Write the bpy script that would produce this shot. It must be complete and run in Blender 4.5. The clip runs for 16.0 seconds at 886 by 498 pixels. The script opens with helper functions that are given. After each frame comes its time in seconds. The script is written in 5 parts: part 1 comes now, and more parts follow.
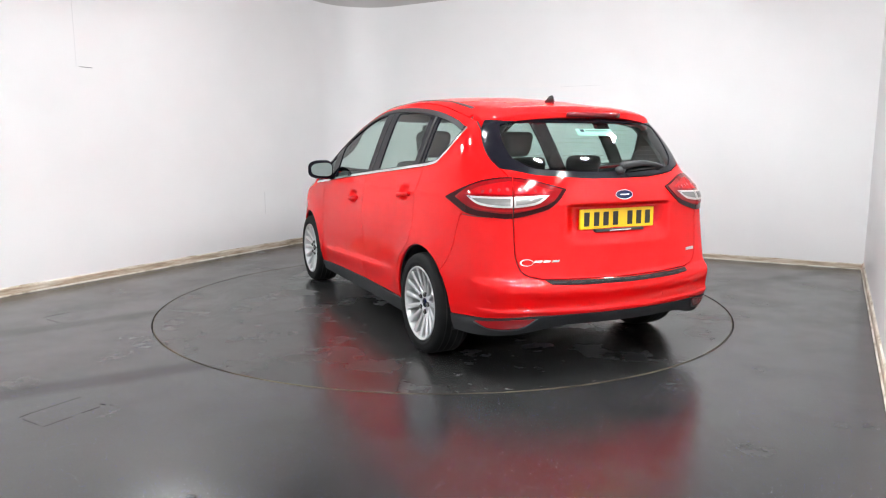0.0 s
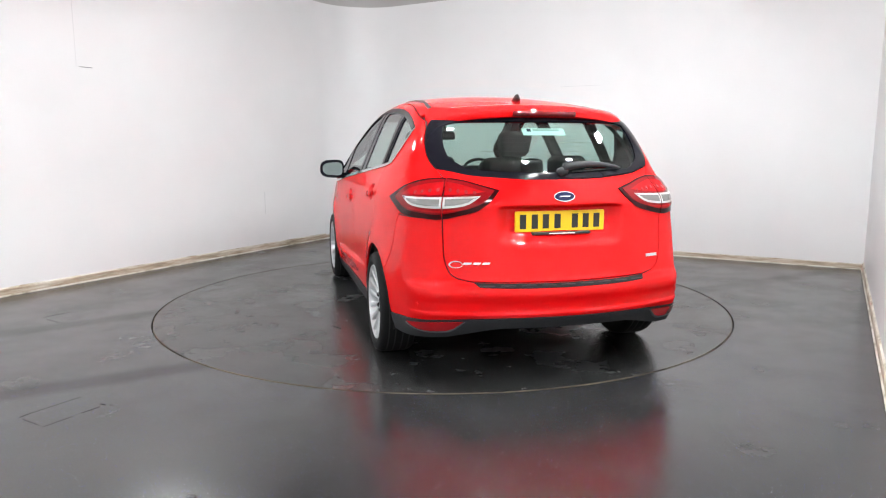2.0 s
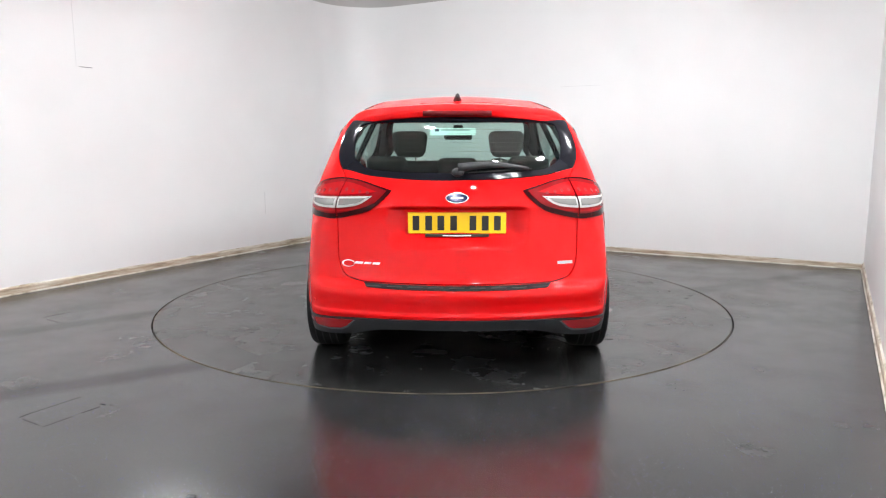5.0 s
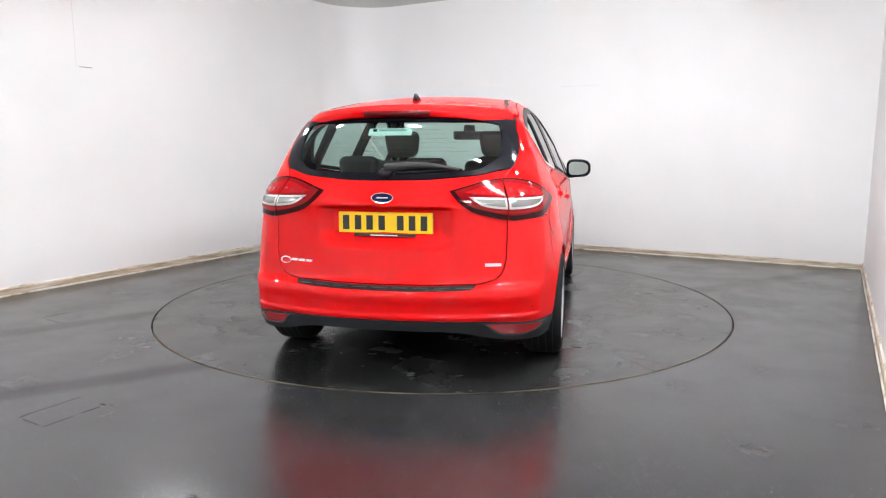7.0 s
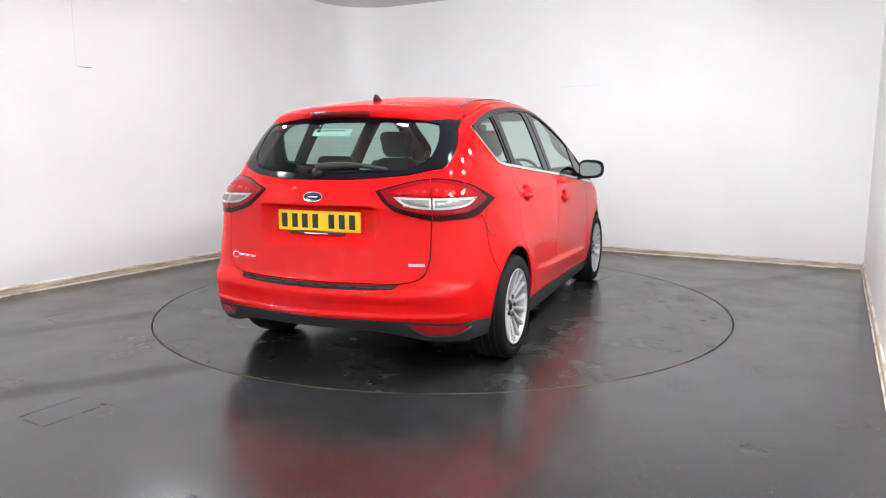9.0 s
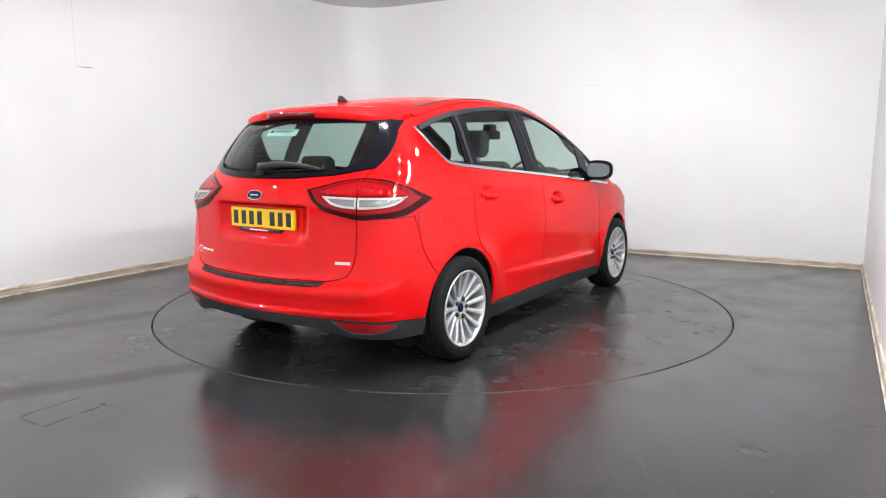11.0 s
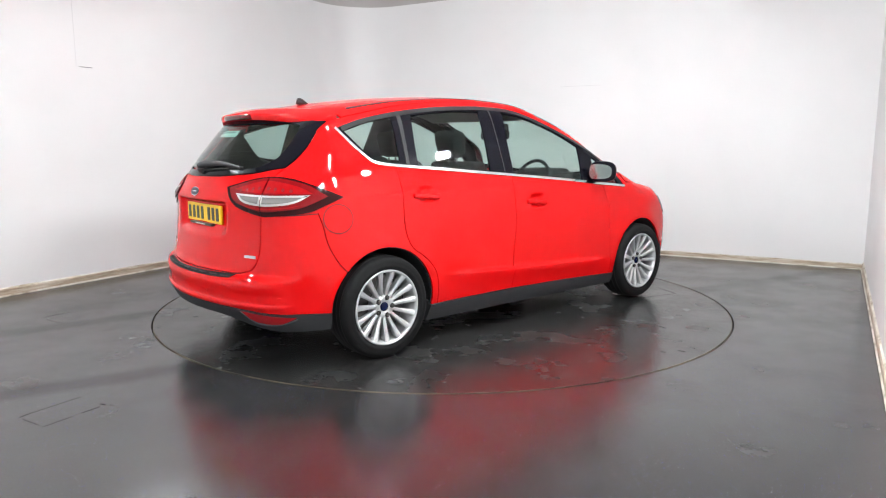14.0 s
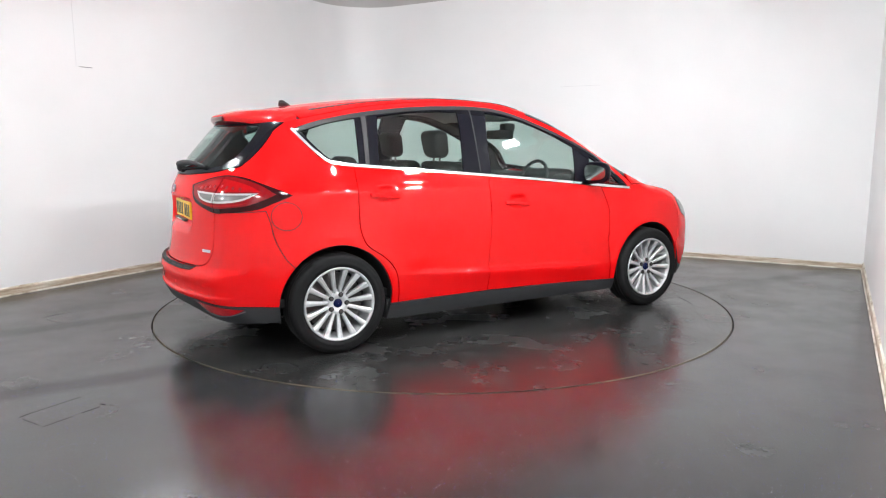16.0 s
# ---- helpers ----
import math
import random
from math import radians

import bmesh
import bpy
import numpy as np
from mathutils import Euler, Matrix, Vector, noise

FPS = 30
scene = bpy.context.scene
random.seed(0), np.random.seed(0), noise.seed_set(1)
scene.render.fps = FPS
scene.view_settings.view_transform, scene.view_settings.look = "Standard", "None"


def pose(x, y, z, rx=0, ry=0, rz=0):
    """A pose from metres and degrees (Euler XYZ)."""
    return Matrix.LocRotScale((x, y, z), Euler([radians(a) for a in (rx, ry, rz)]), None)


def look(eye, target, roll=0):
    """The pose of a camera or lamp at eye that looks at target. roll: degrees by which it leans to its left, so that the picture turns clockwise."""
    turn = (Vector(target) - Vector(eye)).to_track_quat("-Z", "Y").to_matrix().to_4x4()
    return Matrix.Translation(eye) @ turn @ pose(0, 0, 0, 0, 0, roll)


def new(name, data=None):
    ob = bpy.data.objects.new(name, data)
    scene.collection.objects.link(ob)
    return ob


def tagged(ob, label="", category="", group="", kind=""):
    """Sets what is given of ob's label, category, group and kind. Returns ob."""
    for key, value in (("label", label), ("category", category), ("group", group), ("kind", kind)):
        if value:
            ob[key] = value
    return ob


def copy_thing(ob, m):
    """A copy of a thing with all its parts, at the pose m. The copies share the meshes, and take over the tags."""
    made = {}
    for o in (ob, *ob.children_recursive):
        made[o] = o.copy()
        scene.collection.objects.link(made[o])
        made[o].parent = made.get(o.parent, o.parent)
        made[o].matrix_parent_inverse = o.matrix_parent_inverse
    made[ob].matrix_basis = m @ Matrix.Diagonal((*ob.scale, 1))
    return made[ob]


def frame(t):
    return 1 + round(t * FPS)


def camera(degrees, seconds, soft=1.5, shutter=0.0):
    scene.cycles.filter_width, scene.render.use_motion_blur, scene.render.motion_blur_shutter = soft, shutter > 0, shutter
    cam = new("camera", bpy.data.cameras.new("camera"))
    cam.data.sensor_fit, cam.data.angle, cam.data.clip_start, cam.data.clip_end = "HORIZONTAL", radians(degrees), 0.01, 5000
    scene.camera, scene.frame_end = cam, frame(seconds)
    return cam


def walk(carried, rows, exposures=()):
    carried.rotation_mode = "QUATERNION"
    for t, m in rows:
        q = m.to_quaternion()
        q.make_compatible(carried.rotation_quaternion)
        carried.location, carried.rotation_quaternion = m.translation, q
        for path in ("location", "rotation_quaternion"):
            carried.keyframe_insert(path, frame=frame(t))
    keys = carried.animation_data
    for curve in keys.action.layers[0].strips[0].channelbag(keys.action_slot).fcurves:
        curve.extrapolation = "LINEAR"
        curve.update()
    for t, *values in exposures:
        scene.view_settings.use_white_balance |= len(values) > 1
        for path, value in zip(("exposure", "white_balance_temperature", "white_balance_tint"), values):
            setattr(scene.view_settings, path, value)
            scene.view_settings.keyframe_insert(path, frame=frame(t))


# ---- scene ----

# ---- camera ----
cam = camera(65.37, 16.0, soft=1.15)
EYE = (0.0, 0.0, 1.277)
AIM = (0.0, 10.0, 1.277 - 10.0 * math.tan(radians(8.428)))
walk(cam, [(0.0, look(EYE, AIM, -0.12)), (16.0, look(EYE, AIM, -0.12))])

# ---- light ----
EXPOSURE = 0.0
scene.view_settings.exposure = EXPOSURE
world = bpy.data.worlds.new("world")
world.use_nodes = True
world.node_tree.nodes["Background"].inputs[0].default_value = (0.9, 0.95, 1.0, 1)
world.node_tree.nodes["Background"].inputs[1].default_value = 0.05
scene.world = world
PANEL_GLOW = 600.0
LAMP_Z, LAMP_TIP = 2.70, 52     # height of the lamps, and degrees from straight down
# Lamps stay out of view; places and tip are picked to light walls evenly.
# lamps as (across, along, heading)
LAMPS = [(-0.35, a, 90) for a in (0.4, 1.6, 2.8, 4.0, 5.1)] + [(-5.0, a, -90) for a in (-1.0, 0.6, 2.2, 3.8)]
# The last lamps of the second row are added to brighten the far wall's right.
LAMPS += [(x, -1.9, 0) for x in (-5.2, -3.6, -2.2, -0.8)] + [(x, 3.2, 0) for x in (-3.6, -2.2, -0.9, -0.3)]

# ---- plan of the room: a rectangular booth, turned 29.5 degrees, round a turntable ----
AXIS = (-0.004, 5.727)          # the turntable's axis
TABLE_R = 2.267
TURN0, RATE = 25.416, -5.3592   # the car's heading at the start, degrees, and degrees a second
ROOM_DEG = 29.55                # the room's long way points that far to the right of +y
SIDE_L, SIDE_R = -6.20, 0.315   # side walls, across the room
END_FAR, END_NEAR = 8.33, -2.6  # end walls, along the room
WALL_H = 3.20
CEIL_Z = 3.34
room_m = Matrix.Rotation(radians(-ROOM_DEG), 4, "Z")   # room (across, along, up) to world


# ---- materials ----
def material(name, colour, rough=0.5, metal=0.0, coat=0.0, spec=0.5):
    m = bpy.data.materials.new(name)
    m.use_nodes = True
    b = m.node_tree.nodes["Principled BSDF"]
    b.inputs["Base Color"].default_value = (*colour, 1)
    b.inputs["Roughness"].default_value = rough
    b.inputs["Metallic"].default_value = metal
    b.inputs["Specular IOR Level"].default_value = spec
    if coat:
        b.inputs["Coat Weight"].default_value = coat
        b.inputs["Coat Roughness"].default_value = 0.03
    return m


def node(m, kind, **sets):
    n = m.node_tree.nodes.new(kind)
    for key, value in sets.items():
        n.inputs[key.replace("_", " ")].default_value = value
    return n


def link(m, a, out, b, inp):
    m.node_tree.links.new(a.outputs[out], b.inputs[inp])


def bsdf(m):
    return m.node_tree.nodes["Principled BSDF"]


def noise_node(m, scale, detail=4.0, rough=0.55, stretch=None):
    tc = node(m, "ShaderNodeTexCoord")
    n = node(m, "ShaderNodeTexNoise", Scale=scale, Detail=detail, Roughness=rough)
    if stretch:
        mp = node(m, "ShaderNodeMapping")
        mp.inputs["Scale"].default_value = stretch
        link(m, tc, "Object", mp, "Vector")
        link(m, mp, "Vector", n, "Vector")
    else:
        link(m, tc, "Object", n, "Vector")
    return n


def ramp(m, src, stops, out="Fac"):
    r = node(m, "ShaderNodeValToRGB")
    els = r.color_ramp.elements
    while len(els) < len(stops):
        els.new(0.5)
    for e, (at, c) in zip(els, stops):
        e.position = at
        e.color = (*c, 1) if len(c) == 3 else c
    link(m, src, out, r, "Fac")
    return r


def grey(v):
    return (v, v, v)


def mix(m, fac, a, b, mode="MIX"):
    """Colour mix; fac, a and b are sockets or values."""
    n = m.node_tree.nodes.new("ShaderNodeMix")
    n.data_type, n.blend_type = "RGBA", mode
    for sock, v in ((n.inputs[0], fac), (n.inputs[6], a), (n.inputs[7], b)):
        if isinstance(v, bpy.types.NodeSocket):
            m.node_tree.links.new(v, sock)
        else:
            sock.default_value = v if not isinstance(v, tuple) else (*v, 1)
    return n.outputs[2]


def bump(m, src, strength, distance, out="Fac"):
    b = node(m, "ShaderNodeBump", Strength=strength, Distance=distance)
    link(m, src, out, b, "Height")
    link(m, b, "Normal", bsdf(m), "Normal")
    return b


def wall_material():
    m = material("white wall paint", (0.84, 0.84, 0.845), 0.45)
    big = noise_node(m, 0.7, 3)
    fine = noise_node(m, 60, 3)
    r = ramp(m, big, [(0.3, (0.80, 0.80, 0.805)), (0.7, (0.86, 0.86, 0.865))])
    link(m, r, "Color", bsdf(m), "Base Color")
    rr = ramp(m, noise_node(m, 2.5, 5), [(0.3, grey(0.38)), (0.7, grey(0.55))])
    link(m, rr, "Color", bsdf(m), "Roughness")
    bump(m, fine, 0.06, 0.004)
    return m


def floor_material(name, base, scuff, chips=0.5, tracks=(), dull=0.0):
    """Dark grey safety vinyl: glossy, with dull scuffs and fine sparkling chips."""
    m = material(name, grey(base), 0.2, spec=0.58)
    big = noise_node(m, 1.1, 6, 0.6)
    mid = noise_node(m, 6.0, 8, 0.7)
    body = ramp(m, big, [(0.3, grey(base * 0.6)), (0.7, grey(base * 1.5))])
    marks = ramp(m, mid, [(0.52, grey(0)), (0.80, grey(0.8))])
    scr = ramp(m, noise_node(m, 3.0, 5, 0.6, (1.0, 14.0, 1.0)), [(0.62, grey(0)), (0.70, grey(0.5))])
    c0 = mix(m, marks.outputs["Color"], body.outputs["Color"], grey(base * scuff))
    c1 = mix(m, scr.outputs["Color"], c0, grey(base * scuff))
    tc = node(m, "ShaderNodeTexCoord")
    vo = node(m, "ShaderNodeTexVoronoi", Scale=105.0)
    link(m, tc, "Object", vo, "Vector")
    dot = node(m, "ShaderNodeMath")
    dot.operation = "LESS_THAN"
    dot.inputs[1].default_value = 0.15
    link(m, vo, "Distance", dot, 0)
    sep = node(m, "ShaderNodeSeparateColor")
    link(m, vo, "Color", sep, "Color")
    some = node(m, "ShaderNodeMath")
    some.operation = "GREATER_THAN"
    some.inputs[1].default_value = chips
    link(m, sep, "Red", some, 0)
    both = node(m, "ShaderNodeMath")
    both.operation = "MULTIPLY"
    link(m, dot, 0, both, 0)
    link(m, some, 0, both, 1)
    # The chips' glitter is put into these bright colours.
    chip = ramp(m, sep, [(0.0, (0.22, 0.22, 0.36)), (0.25, (0.12, 0.12, 0.78)), (0.6, (0.17, 0.19, 0.46)), (0.86, (0.66, 0.66, 0.76))], "Green")
    shine = grey(0.64)
    for px, py, nx, ny in tracks:     # darker lines worn by wheels
        sub = node(m, "ShaderNodeVectorMath")
        sub.operation = "SUBTRACT"
        sub.inputs[1].default_value = (px, py, 0)
        link(m, tc, "Object", sub, 0)
        dot_n = node(m, "ShaderNodeVectorMath")
        dot_n.operation = "DOT_PRODUCT"
        dot_n.inputs[1].default_value = (nx, ny, 0)
        link(m, sub, "Vector", dot_n, 0)
        away = node(m, "ShaderNodeMath")
        away.operation = "ABSOLUTE"
        link(m, dot_n, "Value", away, 0)
        worn = node(m, "ShaderNodeMapRange")
        worn.interpolation_type = "SMOOTHSTEP"
        for key, value in (("From Min", 0.04), ("From Max", 0.17), ("To Min", 0.75), ("To Max", 0.0)):
            worn.inputs[key].default_value = value
        link(m, away, 0, worn, "Value")
        c1 = mix(m, worn.outputs[0], c1, grey(base * 0.35))
        shine = mix(m, worn.outputs[0], shine, grey(0.12))
    if tracks:
        m.node_tree.links.new(shine, bsdf(m).inputs["Specular IOR Level"])
    c2 = mix(m, both.outputs[0], c1, chip.outputs["Color"])
    m.node_tree.links.new(c2, bsdf(m).inputs["Base Color"])
    rr = ramp(m, noise_node(m, 2.2, 6, 0.6), [(0.3, grey(0.12 + dull)), (0.72, grey(0.28 + dull))])
    matt = mix(m, marks.outputs["Color"], rr.outputs["Color"], grey(0.25 + dull))
    m.node_tree.links.new(matt, bsdf(m).inputs["Roughness"])
    fine = noise_node(m, 220, 2)
    bump(m, fine, 0.10, 0.002)
    return m


WALL = wall_material()
FLOOR = floor_material("grey safety vinyl", 0.021, 1.35, 0.52, dull=0.02, tracks=((-3.71, 1.86, 0.857, -0.514), (-4.953, 2.522, 0.912, -0.41)))
TABLE = floor_material("grey turntable vinyl", 0.019, 3.8, 0.985, dull=0.05)
DARK = material("dark gap", (0.012, 0.012, 0.012), 0.8)
CEIL = material("grey ceiling", (0.50, 0.49, 0.48), 0.7)


def edge_material():
    """Tan-coloured metal edge, bare and worn in stretches."""
    m = material("worn tan metal edge", (0.20, 0.16, 0.11), 0.45, 0.4)
    c = ramp(m, noise_node(m, 1.6, 4), [(0.38, (0.035, 0.03, 0.025)), (0.62, (0.26, 0.21, 0.14))])
    link(m, c, "Color", bsdf(m), "Base Color")
    return m


def bead_material():
    m = material("pale dirty sealant", (0.7, 0.67, 0.6), 0.5)
    c = ramp(m, noise_node(m, 4.0, 5, 0.65), [(0.34, (0.30, 0.25, 0.18)), (0.5, (0.66, 0.62, 0.54)), (0.7, (0.80, 0.78, 0.74))])
    link(m, c, "Color", bsdf(m), "Base Color")
    return m


def skirting_material():
    m = material("dirty cream skirting", (0.55, 0.47, 0.36), 0.55)
    n = noise_node(m, 3.0, 6, 0.65, (1, 1, 9))
    r = ramp(m, n, [(0.3, (0.20, 0.15, 0.10)), (0.5, (0.48, 0.40, 0.30)), (0.72, (0.72, 0.67, 0.58))])
    link(m, r, "Color", bsdf(m), "Base Color")
    return m


SKIRT = skirting_material()
EDGE = edge_material()
BEAD = bead_material()
STAIN = material("dark grime", (0.10, 0.10, 0.10), 0.8)
SEAM = material("pale filler", (0.70, 0.70, 0.71), 0.6)
GLOW = bpy.data.materials.new("lamp diffuser")
GLOW.use_nodes = True
bsdf(GLOW).inputs["Emission Color"].default_value = (0.955, 0.985, 1.0, 1)
bsdf(GLOW).inputs["Emission Strength"].default_value = PANEL_GLOW
FRAME_W = material("white lamp frame", (0.8, 0.8, 0.8), 0.4)


# ---- mesh helpers ----
def mesh_of(name, verts, faces, mat, smooth=False):
    me = bpy.data.meshes.new(name)
    me.from_pydata([tuple(v) for v in verts], [], faces)
    me.materials.append(mat)
    me.update()
    if smooth:
        me.polygons.foreach_set("use_smooth", [True] * len(me.polygons))
    return me


def solid(name, me, parent=None, label="", m=None):
    ob = new(name, me)
    if parent is not None:
        ob.parent = parent
    if m is not None:
        ob.matrix_basis = m
    return tagged(ob, label)


def part(name, bm, mat, parent, label="", smooth=False, m=None):
    """One bmesh as one mesh object under a thing or a part."""
    me = bpy.data.meshes.new(name)
    bm.to_mesh(me)
    bm.free()
    me.materials.append(mat)
    if smooth:
        me.polygons.foreach_set("use_smooth", [True] * len(me.polygons))
    return solid(name, me, parent, label, m)


def box_bm(x0, x1, y0, y1, z0, z1, bevel=0.0, seg=2):
    bm = bmesh.new()
    bmesh.ops.create_cube(bm, size=1)
    for v in bm.verts:
        v.co = ((x0 + x1) / 2 + v.co.x * (x1 - x0), (y0 + y1) / 2 + v.co.y * (y1 - y0), (z0 + z1) / 2 + v.co.z * (z1 - z0))
    if bevel:
        bmesh.ops.bevel(bm, geom=bm.edges[:], offset=bevel, segments=seg, affect="EDGES", profile=0.5)
    return bm


def extrude_path(path, profile, closed=False):
    """Sweep an (outward, up) profile along a plan polyline; outward is to the right of the way."""
    n, k = len(path), len(profile)
    verts, faces = [], []
    for i in range(n):
        a, b = path[max(i - 1, 0)], path[min(i + 1, n - 1)]
        d0 = Vector((path[i][0] - a[0], path[i][1] - a[1])) if i else None
        d1 = Vector((b[0] - path[i][0], b[1] - path[i][1])) if i < n - 1 else None
        d0, d1 = (d0 or d1).normalized(), (d1 or d0).normalized()
        n0, n1 = Vector((d0.y, -d0.x)), Vector((d1.y, -d1.x))
        nn = (n0 + n1) / max(1 + n0.dot(n1), 0.2)
        for o, z in profile:
            verts.append((path[i][0] + nn.x * o, path[i][1] + nn.y * o, z))
    for i in range(n - 1):
        for j in range(k):
            faces.append((i * k + j, i * k + (j + 1) % k, (i + 1) * k + (j + 1) % k, (i + 1) * k + j))
    faces += [tuple(range(k))[::-1], tuple((n - 1) * k + j for j in range(k))]
    return verts, faces


# ---- the booth ----
CORNER_R = 0.75


def arc(cx, cy, r, a0, a1, n):
    return [(cx + r * math.cos(radians(a0 + (a1 - a0) * i / n)), cy + r * math.sin(radians(a0 + (a1 - a0) * i / n))) for i in range(n + 1)]


def build_room():
    rounded = arc(SIDE_L + CORNER_R, END_FAR - CORNER_R, CORNER_R, 180, 90, 60)
    left_path = [(SIDE_L, END_NEAR), rounded[0]]
    far_path = [*rounded, (SIDE_R, END_FAR)]
    right_path = [(SIDE_R, END_FAR + 0.12), (SIDE_R, END_NEAR)]
    near_path = [(SIDE_R + 0.12, END_NEAR), (SIDE_L - 0.12, END_NEAR)]
    wall_prof = [(0, 0), (0, WALL_H), (-0.12, WALL_H), (-0.12, 0)]
    skirt_prof = [(0.0, 0.0), (0.016, 0.0), (0.016, 0.056), (0.011, 0.066), (0.0, 0.066)]
    for name, path, lab in (("wall_left", left_path, "white painted panel wall with a scuffed foot"),
                            ("wall_far", far_path, "white painted panel wall with hairline cracks"),
                            ("wall_right", right_path, "white painted panel wall close beside the camera"),
                            ("wall_near", near_path, "plain white wall behind the camera")):
        v, f = extrude_path(path, wall_prof)
        ob = solid(name, mesh_of(name, v, f, WALL, False), m=room_m)
        tagged(ob, lab, "wall", kind="structure")
    for i, path in enumerate((left_path, far_path, right_path)):
        tall = 0.78 if i == 1 else 1.0
        v, f = extrude_path(path, [(o, z * tall) for o, z in skirt_prof])
        ob = solid("baseboard_%d" % (i + 1), mesh_of("baseboard", v, f, SKIRT), m=room_m)
        v, f = extrude_path(path, [(0.016, 0.0), (0.024, 0.0), (0.024, 0.007), (0.021, 0.012), (0.016, 0.013)])
        solid("foot_bead", mesh_of("foot_bead", v, f, BEAD), ob, "pale sealant bead along the floor")
        v, f = extrude_path(path, [(0.0, 0.066 * tall), (0.011, 0.066 * tall), (0.0115, 0.0675 * tall), (0.0, 0.077 * tall)])
        solid("top_bead", mesh_of("top_bead", v, f, BEAD), ob, "pale painted top edge")
        tagged(ob, "cream skirting board, brown with dirt", "baseboard", kind="structure")
    # ceiling, with a shadow gap above the walls
    bm = box_bm(SIDE_L - 0.3, SIDE_R + 0.3, END_NEAR - 0.3, END_FAR + 0.3, CEIL_Z, CEIL_Z + 0.1)
    tagged(part("ceiling", bm, CEIL, None, m=room_m), "plain pale grey ceiling", "ceiling", kind="structure")
    v, f = extrude_path([(SIDE_L - 0.1, END_NEAR), *[(x - 0.07, y + 0.07) for x, y in rounded], (SIDE_R, END_FAR + 0.1)], [(0, WALL_H), (0, CEIL_Z), (-0.05, CEIL_Z), (-0.05, WALL_H)])
    tagged(solid("trim", mesh_of("trim", v, f, CEIL), m=room_m), "grey strip between wall and ceiling", "trim", kind="structure")


def annulus_floor():
    """The floor sheet with a round hole for the turntable."""
    n = 180
    inv = room_m.inverted()
    c = inv @ Vector((*AXIS, 0))
    r = TABLE_R + 0.013
    x0, x1, y0, y1 = SIDE_L - 0.12, SIDE_R + 0.12, END_NEAR - 0.12, END_FAR + 0.12
    inner, outer = [], []
    angs = sorted({2 * math.pi * i / n for i in range(n)} | {math.atan2(y - c.y, x - c.x) % (2 * math.pi) for x in (x0, x1) for y in (y0, y1)})
    for a in angs:
        ca, sa = math.cos(a), math.sin(a)
        k = min(((x1 if ca > 0 else x0) - c.x) / ca if abs(ca) > 1e-9 else 1e9, ((y1 if sa > 0 else y0) - c.y) / sa if abs(sa) > 1e-9 else 1e9)
        inner.append((c.x + r * ca, c.y + r * sa))
        outer.append((c.x + k * ca, c.y + k * sa))
    n = len(angs)
    verts = [(x, y, 0) for x, y in inner] + [(x, y, 0) for x, y in outer] + [(x, y, -0.06) for x, y in inner] + [(x, y, -0.06) for x, y in outer]
    faces = []
    for i in range(n):
        j = (i + 1) % n
        faces += [(i, n + i, n + j, j), (i, j, 2 * n + j, 2 * n + i), (2 * n + i, 2 * n + j, 3 * n + j, 3 * n + i), (n + i, 3 * n + i, 3 * n + j, n + j)]
    ob = solid("floor", mesh_of("floor", verts, faces, FLOOR), m=room_m)
    tagged(ob, "glossy dark grey safety vinyl floor with sparkling chips", "floor", kind="structure")
    pit = box_bm(c.x - 2.5, c.x + 2.5, c.y - 2.5, c.y + 2.5, -0.16, -0.08)
    tagged(part("turntable_pit", pit, DARK, None, m=room_m), "dark pit under the turntable", "pit", kind="structure")


def lathe(profile, n):
    """Verts and faces of a profile of (radius, height) turned about z."""
    verts, faces = [], []
    k = len(profile)
    for i in range(n):
        a = 2 * math.pi * i / n
        verts += [(r * math.cos(a), r * math.sin(a), z) for r, z in profile]
    for i in range(n):
        j = (i + 1) % n
        for q in range(k - 1):
            faces.append((i * k + q, j * k + q, j * k + q + 1, i * k + q + 1))
    return verts, faces


TABLE_CUTS = [(0.948, 1.781, 1.173, 1.684, 0.006), (1.173, 1.684, 1.052, 1.280, 0.004), (1.695, 0.594, 1.761, 0.579, 0.012), (2.050, 0.053, 2.081, 0.062, 0.016), (2.110, 0.159, 2.157, 0.164, 0.012), (-0.987, -0.662, -0.942, -0.749, 0.016), (1.113, -1.216, 1.168, -1.219, 0.016)]


def build_turntable():
    base = tagged(new("turntable"), "round flush turntable of dark grey scuffed vinyl", "turntable")
    v, f = lathe([(0.001, 0.0), (1.2, 0.0), (TABLE_R, 0.0), (TABLE_R, -0.05), (0.001, -0.05)], 180)
    solid("deck", mesh_of("deck", v, f, TABLE), base)
    v, f = lathe([(TABLE_R + 0.0015, -0.03), (TABLE_R + 0.0015, 0.0010), (TABLE_R - 0.0015, 0.0010), (TABLE_R - 0.0015, -0.03)], 180)
    for x0, y0, x1, y1, w in TABLE_CUTS:
        part("vinyl_cut", on_plan(x0, y0, x1, y1, w), DARK, base, "small dark cut in the vinyl")
    solid("edge_trim", mesh_of("edge_trim", v, f, EDGE), base, "worn tan metal edge")
    return base


